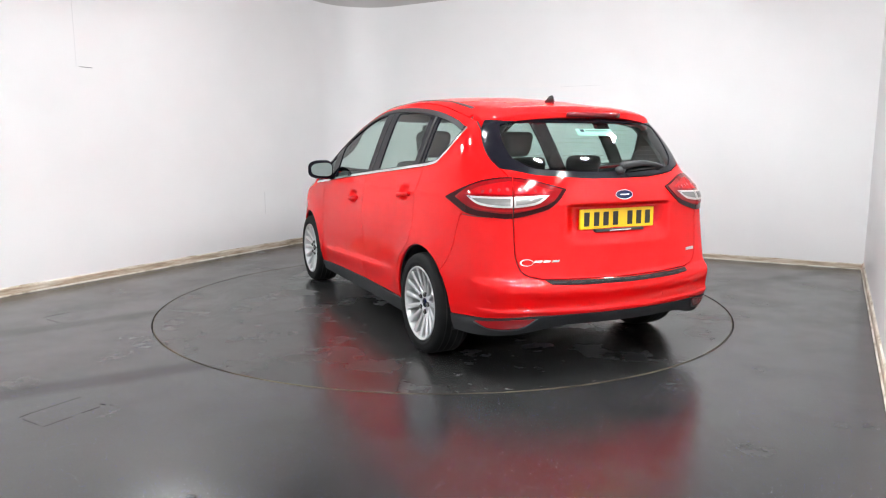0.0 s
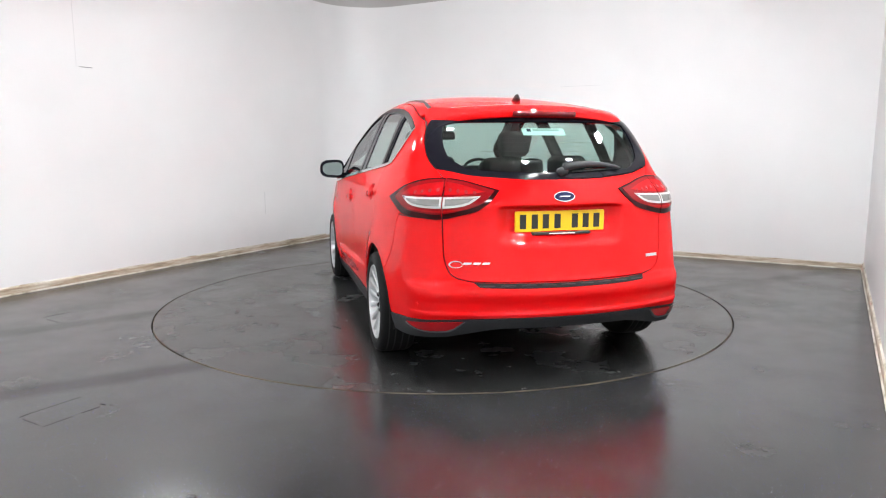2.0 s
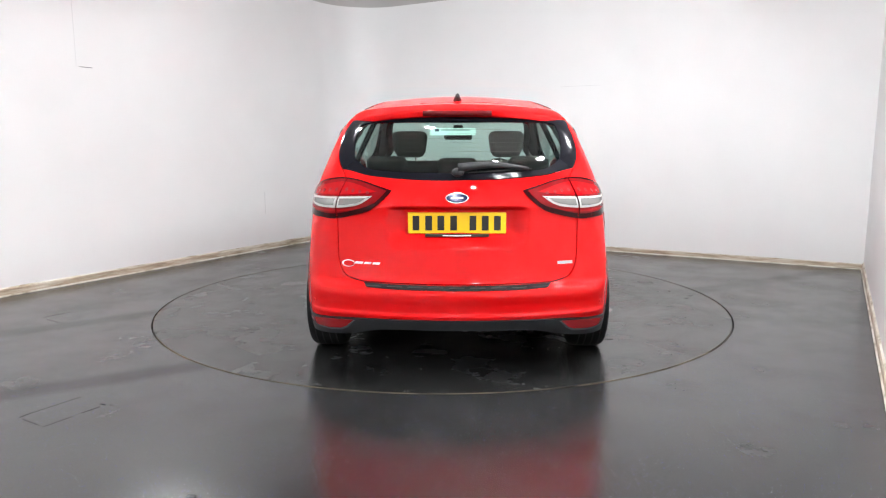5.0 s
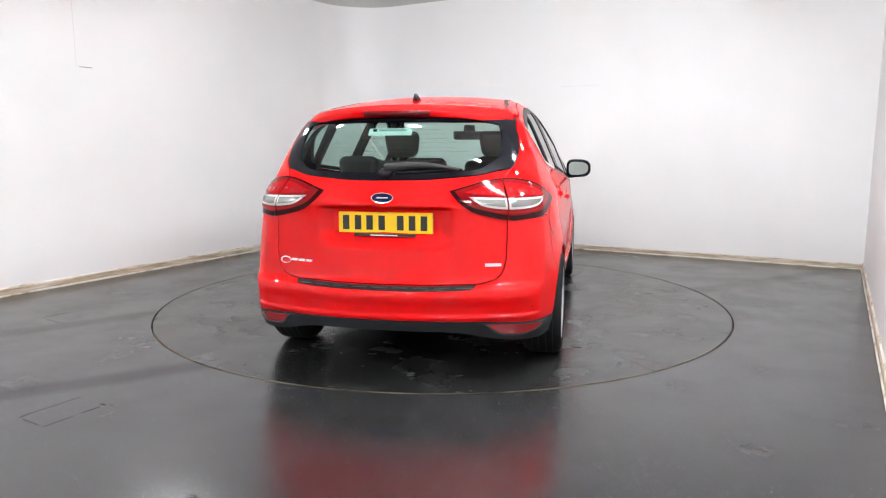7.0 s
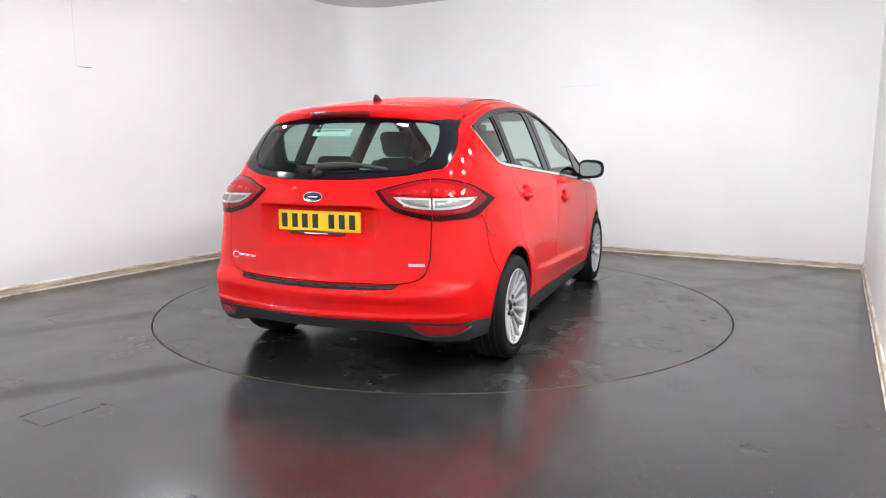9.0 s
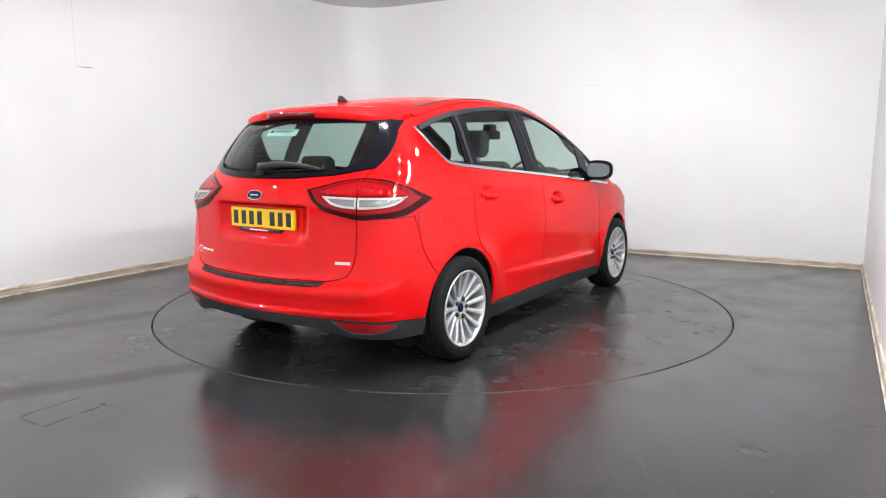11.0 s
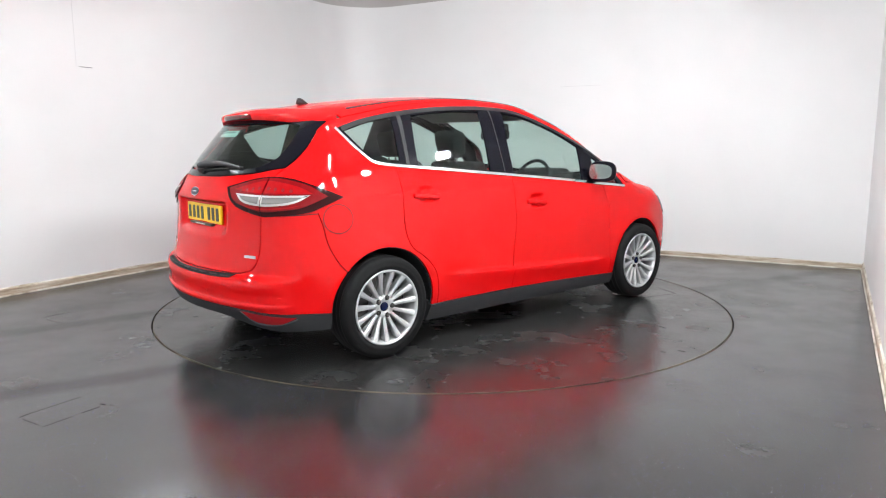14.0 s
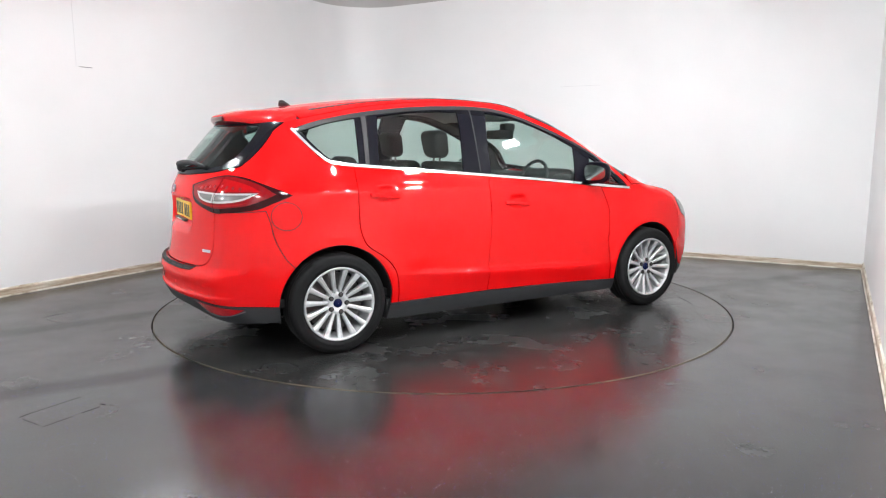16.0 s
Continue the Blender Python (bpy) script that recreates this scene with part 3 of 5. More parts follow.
# ---- lines of the bodywork, as (u, z) ----
BELT = [(2.425, 0.951), (2.133, 0.978), (1.63, 1.027), (1.164, 1.069), (0.70, 1.108), (0.227, 1.148), (0.10, 1.160)]
BELT_BACK = [(0.10, 1.160), (-0.005, 1.179), (-0.05, 1.212), (-0.103, 1.261), (-0.16, 1.325), (-0.208, 1.383)]
DLO_TOP = [(-0.208, 1.383), (0.014, 1.448), (0.352, 1.508), (0.75, 1.547), (1.164, 1.556), (1.431, 1.521), (1.783, 1.395), (2.112, 1.239), (2.304, 1.080), (2.425, 0.951)]
DRIP = [(2.455, 0.985), (2.345, 1.100), (2.145, 1.275), (1.81, 1.430), (1.46, 1.556), (1.17, 1.590), (0.75, 1.582), (0.35, 1.543), (0.014, 1.482), (-0.225, 1.432)]
GLASS_SIDE = [(-0.225, 1.432), (-0.33, 1.358), (-0.44, 1.277), (-0.54, 1.208), (-0.625, 1.160)]
GLASS_LOW = [(-0.625, 1.160), (-0.752, 1.147), (-0.884, 1.127), (-1.066, 1.112), (-1.184, 1.105), (UC, 1.103)]
TAIL_SHUT = [(-0.625, 1.160), (-0.695, 1.115), (-0.724, 1.06), (-0.730, 0.90), (-0.735, 0.765), (-0.742, 0.68), (-0.768, 0.610), (-0.810, 0.578), (-0.88, 0.562)]
TAIL_LOW = [(-0.88, 0.562), (-1.054, 0.559), (UC, 0.557)]
REAR_DOOR_SHUT = [(0.155, 1.155), (0.155, 1.02), (0.152, 0.9), (0.155, 0.76), (0.195, 0.665), (0.30, 0.590), (0.377, 0.510), (0.405, 0.42), (0.412, 0.276)]
MID_SHUT = [(1.145, 1.071), (1.127, 1.035), (1.133, 0.747), (1.112, 0.45), (1.107, 0.282)]
FRONT_DOOR_SHUT = [(2.133, 0.978), (2.180, 0.88), (2.212, 0.788), (2.215, 0.65), (2.209, 0.547), (2.225, 0.40), (2.245, 0.252)]
BUMPER_SHUT = [(-0.415, 0.905), (-0.391, 0.827), (-0.369, 0.728), (-0.312, 0.609), (-0.268, 0.562)]
RED_LOW = [(-0.362, 0.331), (-0.54, 0.345), (-0.78, 0.360), (-1.0, 0.368), (UC, 0.371)]
BLACK_LOW = [(-0.352, 0.235), (-0.557, 0.243), (-0.728, 0.250), (-0.835, 0.270), (-0.935, 0.295), (-1.05, 0.307), (UC, 0.310)]


def arch_line(yc, r, a0, a1, n=14):
    return [(yc + r * math.cos(radians(a0 + (a1 - a0) * i / n)), 0.32 + r * math.sin(radians(a0 + (a1 - a0) * i / n))) for i in range(n + 1)]


def crease_rows():
    return [(y, 0.445 - 0.042 * (y - 0.59) + d) for d in (0.022, 0.011, 0.0, -0.020) for y in np.arange(0.42, 2.2, 0.02)]


def cup_rows():
    return [(yh + a, zh + b) for yh, zh in ((0.345, 0.985), (1.36, 0.895)) for a in np.arange(-0.10, 0.101, 0.0125) for b in np.arange(-0.06, 0.061, 0.012)]


def level_rows(levels, u0, u1, step=0.024):
    return [(u, z) for z in levels for u in np.arange(u0, u1, step)]


def build_shell():
    side = outline(DRIP, GLASS_SIDE, TAIL_SHUT[:4], [(-0.730, 0.90), (-0.58, 0.90), (-0.415, 0.905)], BUMPER_SHUT,
                   arch_line(0, 0.362, 138, -6), [(0.360, 0.276), (0.412, 0.276)], REAR_DOOR_SHUT[::-1], [(0.155, 1.155), (0.10, 1.160)], BELT_BACK, DLO_TOP, [(2.425, 0.951), (2.455, 0.985)])
    both_sides("side_panel", side, PAINT, car)
    both_sides("pillar_lining", side, CABIN, car, "charcoal inner lining", lift=-0.016, gap=-0.003, thick=0, step=0.06)
    trim = outline([(-0.225, 1.432), (-0.33, 1.358), (-0.44, 1.277), (-0.54, 1.208), (-0.625, 1.160)], [(-0.625, 1.160), (-0.62, 1.00)], [(-0.62, 1.00), (0.10, 1.00)], [(0.10, 1.00), (0.10, 1.135)], BELT_BACK, [(-0.208, 1.383), (-0.225, 1.432)])
    both_sides("rear_pillar_trim", trim, CABIN, car, "charcoal rear pillar trim", lift=-0.065, gap=-0.030, thick=0.02, step=0.05)
    rear_door = outline(REAR_DOOR_SHUT[::-1], [(0.155, 1.155), (0.227, 1.148), (0.70, 1.108), (1.145, 1.071)], MID_SHUT, [(1.107, 0.282), (0.75, 0.280), (0.412, 0.276)])
    front_door = outline(MID_SHUT[::-1], [(1.145, 1.071), (1.63, 1.027), (2.133, 0.978)], FRONT_DOOR_SHUT, [(2.245, 0.252), (1.7, 0.272), (1.107, 0.282)])
    wing = outline(FRONT_DOOR_SHUT[::-1], [(2.133, 0.978), (2.425, 0.951)], [(2.425, 0.951), (2.455, 0.985)], [(2.455, 0.985), (2.70, 0.975), (2.92, 0.925), (3.06, 0.87)],
                   [(3.06, 0.87), (3.03, 0.76), (3.03, 0.62), (3.00, 0.50), (2.985, 0.44)], arch_line(2.648, 0.358, 20, 190), [(2.295, 0.252), (2.245, 0.252)])
    rd = both_sides("rear_door", rear_door, PAINT, car, step=0.021, rows=crease_rows() + cup_rows())
    fd = both_sides("front_door", front_door, PAINT, car, step=0.021, rows=crease_rows() + cup_rows())
    for f in (0, 1):
        panel("door_lining", rear_door, CABIN, rd[f], "charcoal inner lining", lift=-0.05, gap=0.004, thick=0, step=0.08, flip=bool(f))
        panel("door_lining", front_door, CABIN, fd[f], "charcoal inner lining", lift=-0.05, gap=0.004, thick=0, step=0.08, flip=bool(f))
    both_sides("front_wing", wing, PAINT, car)
    # tail
    tailgate_poly = outline(GLASS_LOW[::-1], TAIL_SHUT, TAIL_LOW, mirrored(TAIL_LOW, UC), mirrored(TAIL_SHUT, UC), mirrored(GLASS_LOW[::-1], UC))
    gate = panel("tailgate", tailgate_poly, PAINT, car, step=0.024, rows=level_rows((0.940, 0.948, 0.956, 0.964, 0.972), UC - 0.42, UC + 0.42))
    panel("tailgate_lining", tailgate_poly, CABIN, gate, "charcoal inner lining", lift=-0.05, gap=0.01, thick=0, step=0.08)
    glass_top = [(-0.225, 1.432), (-0.5, 1.445), (-0.83, 1.450), (UC, 1.452)]
    glass = outline(GLASS_SIDE[::-1], glass_top, mirrored(glass_top, UC), mirrored(GLASS_SIDE[::-1], UC), mirrored(GLASS_LOW, UC), GLASS_LOW[::-1])
    # Black edge is widened at the sides to stand for dark cabin trim behind.
    clear_low = [(-0.790, 1.190), (-0.83, 1.175), (-0.90, 1.155), (-1.10, 1.140), (UC, 1.136)]
    clear_side = [(-0.490, 1.402), (-0.555, 1.350), (-0.645, 1.275), (-0.730, 1.212), (-0.790, 1.190)]
    clear_top = [(-0.490, 1.402), (-0.60, 1.412), (-0.83, 1.418), (UC, 1.420)]
    hole = outline(clear_side[::-1], clear_top, mirrored(clear_top, UC), mirrored(clear_side[::-1], UC), mirrored(clear_low, UC), clear_low[::-1])
    rim = panel("rear_window", glass, TRIM, gate, "black printed glass edge", lift=0.001, holes=(hole,), gap=0.004)
    panel("pane", inset(hole, -0.012), GLASS, rim, "green tinted rear glass", lift=-0.0025, gap=0, thick=0)
    for k in range(8):
        z = 1.205 + 0.024 * k
        wire = [(UC - 0.50 + 0.035 * k, z), (UC + 0.50 - 0.035 * k, z), (UC + 0.50 - 0.035 * k, z + 0.0011), (UC - 0.50 + 0.035 * k, z + 0.0011)]
        panel("heater_wire", wire, HEATER, rim, "fine heater wire", lift=-0.0045, gap=0, thick=0, step=0.05)
    bumper_top = [(-0.415, 0.905), (-0.58, 0.90), (-0.730, 0.90)]
    bumper = outline([*bumper_top], TAIL_SHUT[3:], TAIL_LOW, mirrored(TAIL_LOW, UC), mirrored(TAIL_SHUT[3:], UC), mirrored(bumper_top, UC),
                     mirrored(BUMPER_SHUT[::-1], UC), mirrored(arch_line(0, 0.362, 138, 178, 5)[::-1], UC), mirrored(RED_LOW[::-1], UC)[::1], RED_LOW[::-1], arch_line(0, 0.362, 178, 138, 5), BUMPER_SHUT[::-1])
    back = panel("rear_bumper", bumper, PAINT, car, step=0.022, rows=level_rows((0.392, 0.400, 0.408, 0.495, 0.525, 0.540, 0.550), 2 * UC + 0.42, -0.42))
    lower = outline(RED_LOW, mirrored(RED_LOW, UC), mirrored([(-0.362, 0.331), (-0.352, 0.235)][::-1], UC), mirrored(BLACK_LOW[::-1], UC), BLACK_LOW[::-1], [(-0.352, 0.235), (-0.362, 0.331)])
    panel("lower_valance", lower, PLASTIC, back, "dark grey plastic bumper foot", lift=0.004, gap=0.001, thick=0.05)
    strip = [(-0.885, 0.556), (-1.05, 0.552), (UC, 0.550)]
    strip_low = [(-0.905, 0.538), (-1.05, 0.533), (UC, 0.531)]
    poly = outline(strip, mirrored(strip, UC), mirrored(strip_low[::-1], UC), strip_low[::-1])
    panel("sill_protector", poly, RUBBER, back, "black ribbed loading edge", lift=0.004, gap=0, thick=0.006, step=0.02)
    for k in range(9):
        u = UC - 0.44 + 0.11 * k
        rib = [(u - 0.040, 0.5405), (u + 0.040, 0.5405), (u + 0.040, 0.5435), (u - 0.040, 0.5435)]
        panel("grip_rib", rib, PLASTIC, back, "raised rubber rib", lift=0.0062, gap=0, thick=0.003, step=0.04)
    refl = outline([(-0.545, 0.328), (-0.70, 0.345), (-0.835, 0.352)], [(-0.835, 0.352), (-0.79, 0.310), (-0.755, 0.295)], [(-0.755, 0.295), (-0.68, 0.290), (-0.61, 0.296)], [(-0.61, 0.296), (-0.545, 0.328)])
    edge = outline([(-0.54, 0.315), (-0.62, 0.288), (-0.70, 0.280), (-0.765, 0.286), (-0.80, 0.305), (-0.845, 0.352)], [(-0.845, 0.352), (-0.838, 0.350), (-0.79, 0.310), (-0.755, 0.294), (-0.68, 0.289), (-0.61, 0.295), (-0.54, 0.322)])
    for f in (False, True):
        panel("reflector", refl, REFLEX, back, "red rear reflector", lift=0.007, gap=0, thick=0.01, step=0.02, flip=f)
        panel("reflector_edge", edge, LIP, back, "thin satin grey lip", lift=0.008, gap=0, thick=0.008, step=0.02, flip=f)
    for u in (-0.62, -1.12):
        for f in (False, True):
            disc = [(u + 0.011 * math.cos(a * 0.52), 0.437 + 0.011 * math.sin(a * 0.52)) for a in range(12)]
            panel("parking_sensor", disc, PAINT, back, lift=0.0025, gap=0, thick=0.006, step=0.01, flip=f)
    # sills
    sill = outline([(0.355, 0.274), (1.107, 0.280), (1.7, 0.270), (2.30, 0.250)], [(2.30, 0.250), (2.29, 0.175)], [(2.29, 0.175), (1.3, 0.175), (0.335, 0.172)], [(0.335, 0.172), (0.355, 0.274)])
    both_sides("sill", sill, PLASTIC, car, "dark grey plastic sill", lift=0.006, gap=0.001, thick=0.05)
    # roof, windscreen, bonnet, nose
    edge3 = [tuple(q[:2]) for q in wrap(*np.array(smooth_line(DRIP)).T)]
    roof_side = [q for q in edge3 if -0.14 <= q[1] <= 1.62]
    head = [(x, 1.62 + 0.16 * (1 - (x / roof_side[0][0]) ** 2)) for x in np.linspace(-roof_side[0][0], roof_side[0][0], 25)]
    tail = [(x, -0.135 - 0.13 * (1 - (x / roof_side[-1][0]) ** 2)) for x in np.linspace(roof_side[-1][0], -roof_side[-1][0], 25)]
    roof_poly = [*roof_side, *tail[1:-1], *[(-x, y) for x, y in reversed(roof_side)], *head[1:-1]]
    roof = panel("roof", roof_poly, PAINT, car, above=True, step=0.045)
    panel("roof_lining", roof_poly, HEADLINE, roof, "pale grey cloth lining", above=True, lift=-0.05, gap=0.01, thick=0, step=0.08)
    for f in (False, True):
        a = [q for q in edge3 if -0.05 <= q[1] <= 1.60]
        strip = [(x - 0.058, y) for x, y in a] + [(x - 0.080, y) for x, y in reversed(a)]
        panel("roof_strip", strip, PLASTIC, roof, "black roof joint strip", above=True, lift=0.003, gap=0, thick=0.006, step=0.02, flip=f)
    scr_side = [q for q in edge3 if 1.62 < q[1] <= 2.42]
    cowl = [(x, 2.42 + 0.26 * (1 - (x / scr_side[0][0]) ** 2)) for x in np.linspace(-scr_side[0][0], scr_side[0][0], 25)]
    screen = [*scr_side, *[(x, y + 0.004) for x, y in reversed(head)][0:], *[(-x, y) for x, y in reversed(scr_side)], *cowl[1:-1]]
    screen_hole = inset(screen, 0.07)
    scr = panel("windscreen", screen, TRIM, car, "black printed glass edge", above=True, holes=(screen_hole,), step=0.05)
    panel("pane", inset(screen_hole, -0.012), GLASS_LIGHT, scr, "pale tinted windscreen glass", above=True, lift=-0.0025, gap=0, thick=0, step=0.06)
    wing_edge = [tuple(q[:2]) for q in wrap(*np.array(smooth_line([(2.455, 0.985), (2.70, 0.975), (2.92, 0.925), (3.06, 0.87)])).T)]
    wing_edge = [(x - 0.001, y) for x, y in wing_edge]
    nose = [(x, wing_edge[-1][1] + 0.19 * (1 - (x / wing_edge[-1][0]) ** 2)) for x in np.linspace(wing_edge[-1][0], -wing_edge[-1][0], 25)]
    bonnet = [*[(x, y + 0.02) for x, y in cowl], *wing_edge, *nose[1:-1], *[(-x, y) for x, y in reversed(wing_edge)]]
    bonnet = [q for i, q in enumerate(bonnet) if math.dist(q, bonnet[i - 1]) > 0.004]
    panel("bonnet", bonnet, PAINT, car, above=True, step=0.04, gap=0.0015)
    f_top = [(3.06, 0.87), (3.25, 0.84), (3.55, 0.81), (UF, 0.80)]
    f_side = [(3.06, 0.87), (3.03, 0.76), (3.03, 0.62), (3.00, 0.50), (2.985, 0.44)]
    f_low = [(3.01, 0.33), (3.2, 0.27), (3.5, 0.25), (UF, 0.25)]
    front = outline(f_top[::-1], f_side, [(2.985, 0.44), (3.01, 0.33)], f_low, mirrored(f_low, UF), mirrored([(2.985, 0.44), (3.01, 0.33)], UF), mirrored(f_side, UF), mirrored(f_top[::-1], UF))
    fb = panel("front_bumper", front, PAINT, car, step=0.05)
    lip = [(3.01, 0.33), (3.2, 0.27), (3.5, 0.25), (UF, 0.25)]
    lip_low = [(2.99, 0.25), (3.2, 0.20), (3.5, 0.19), (UF, 0.19)]
    panel("front_lip", outline(lip, mirrored(lip, UF), mirrored(lip_low[::-1], UF), lip_low[::-1]), PLASTIC, fb, "dark plastic lower lip", lift=0.003, gap=0.001, thick=0.05, step=0.05)
    for f in (False, True):
        lamp = outline([(3.03, 0.845), (3.2, 0.825), (3.42, 0.78)], [(3.42, 0.78), (3.36, 0.70), (3.2, 0.685)], [(3.2, 0.685), (3.09, 0.74), (3.03, 0.845)])
        panel("headlamp", lamp, LAMP_CLEAR, fb, "clear headlamp", lift=0.005, gap=0, thick=0.02, flip=f)


def build_side_windows():
    dlo = outline(BELT, BELT_BACK, DLO_TOP)
    quarter = outline([(-0.150, 1.372), (0.01, 1.422), (0.10, 1.441), (0.225, 1.463)], [(0.225, 1.463), (0.197, 1.178)], [(0.197, 1.178), (0.08, 1.188), (0.02, 1.20)], [(0.02, 1.20), (-0.03, 1.235), (-0.150, 1.372)])
    rear = outline([(0.385, 1.478), (0.70, 1.513), (1.005, 1.520)], [(1.005, 1.520), (0.985, 1.35), (0.945, 1.112)], [(0.945, 1.112), (0.64, 1.138), (0.332, 1.160)], [(0.332, 1.160), (0.350, 1.30), (0.385, 1.478)])
    front = outline([(1.235, 1.518), (1.40, 1.497), (1.60, 1.437), (1.78, 1.365), (1.955, 1.275)], [(1.955, 1.275), (1.93, 1.15), (1.895, 1.026)], [(1.895, 1.026), (1.53, 1.062), (1.165, 1.092)], [(1.165, 1.092), (1.19, 1.30), (1.235, 1.518)])
    small = outline([(2.085, 1.205), (2.20, 1.120), (2.34, 0.982)], [(2.34, 0.982), (2.10, 1.006), (2.05, 1.01)], [(2.05, 1.01), (2.085, 1.205)])
    for f in (False, True):
        fr = panel("window_frame", dlo, TRIM, car, "black window surround and pillars", lift=-0.001, holes=(quarter, rear, front, small), gap=0.001, step=0.03, flip=f)
        for p in (quarter, rear, front, small):
            panel("pane", inset(p, -0.010), GLASS_LIGHT, fr, "green tinted side glass", lift=-0.006, gap=0, thick=0, flip=f)
        # grey seal along the top, and the seal before the quarter glass
        topline = smooth_line(DLO_TOP[:-1])
        band = topline + [(a + 0.004, b - 0.026) for a, b in reversed(topline)]
        panel("seal", band[2:-2], GREYTRIM, fr, "dark grey top seal", lift=0.003, gap=0, thick=0.006, step=0.03, flip=f)
        bar = [(0.238, 1.165), (0.262, 1.165), (0.300, 1.475), (0.268, 1.470)]
        panel("seal", bar, GREYTRIM, fr, "dark grey upright seal", lift=0.005, gap=0, thick=0.008, step=0.03, flip=f)
        bar = [(1.075, 1.084), (1.083, 1.083), (1.117, 1.528), (1.107, 1.529)]
        panel("pillar_joint", bar, DARK, fr, "dark joint between door frames", lift=0.0015, gap=0, thick=0.003, step=0.03, flip=f)
        line = smooth_line(BELT + BELT_BACK[1:])
        n = len(line)
        up = []
        for i, q in enumerate(line):
            a, b = Vector(line[max(i - 1, 0)]), Vector(line[min(i + 1, n - 1)])
            d = (b - a).normalized()
            up.append((q[0] + d.y * 0.017, q[1] - d.x * 0.017))
        panel("chrome_strip", line + up[::-1], CHROME, car, "bright chrome window line", lift=0.006, gap=0, thick=0.012, step=0.03, flip=f)
        door = [o for o in car.children if o.name.startswith("front_door")][1 if f else 0]
        rdoor = [o for o in car.children if o.name.startswith("rear_door")][1 if f else 0]
        for owner, yh, zh in ((rdoor, 0.335, 0.973), (door, 1.35, 0.884)):
            sx = float(side_at(np.array(yh - 0.1), np.array(zh + 0.02)))
            bm = soft_box(sx + 0.016, sx + 0.034, yh - 0.105, yh + 0.105, zh - 0.016, zh + 0.014, 0.008, 3)
            for v in bm.verts:
                q = (v.co.y - yh) / 0.105
                v.co.x -= 0.020 * q ** 4
                v.co.z += -0.008 * q
            part("handle", shifted(bm, f), PAINT, owner, "red door handle", True)
            for e in (-1, 1):
                bm = soft_box(sx - 0.03, sx + 0.020, yh + e * 0.092 - 0.012, yh + e * 0.092 + 0.012, zh - 0.014 - 0.008 * e, zh + 0.012 - 0.008 * e, 0.006)
                part("handle_mount", shifted(bm, f), PAINT, owner, "", True)
    disc = [(-0.300 + 0.086 * math.cos(a * 0.157), 0.870 + 0.080 * math.sin(a * 0.157)) for a in range(40)]
    panel("fuel_flap", disc, PAINT, car, "round red fuel flap", lift=0.0035, gap=0, thick=0.004, step=0.03)
    ring = [(-0.300 + 0.0905 * math.cos(a * 0.157), 0.870 + 0.0845 * math.sin(a * 0.157)) for a in range(40)]
    panel("fuel_flap_joint", ring, DARK, car, "thin dark joint round the fuel flap", lift=0.0030, gap=0, thick=0.002, step=0.05, holes=(inset(disc, 0.002),))


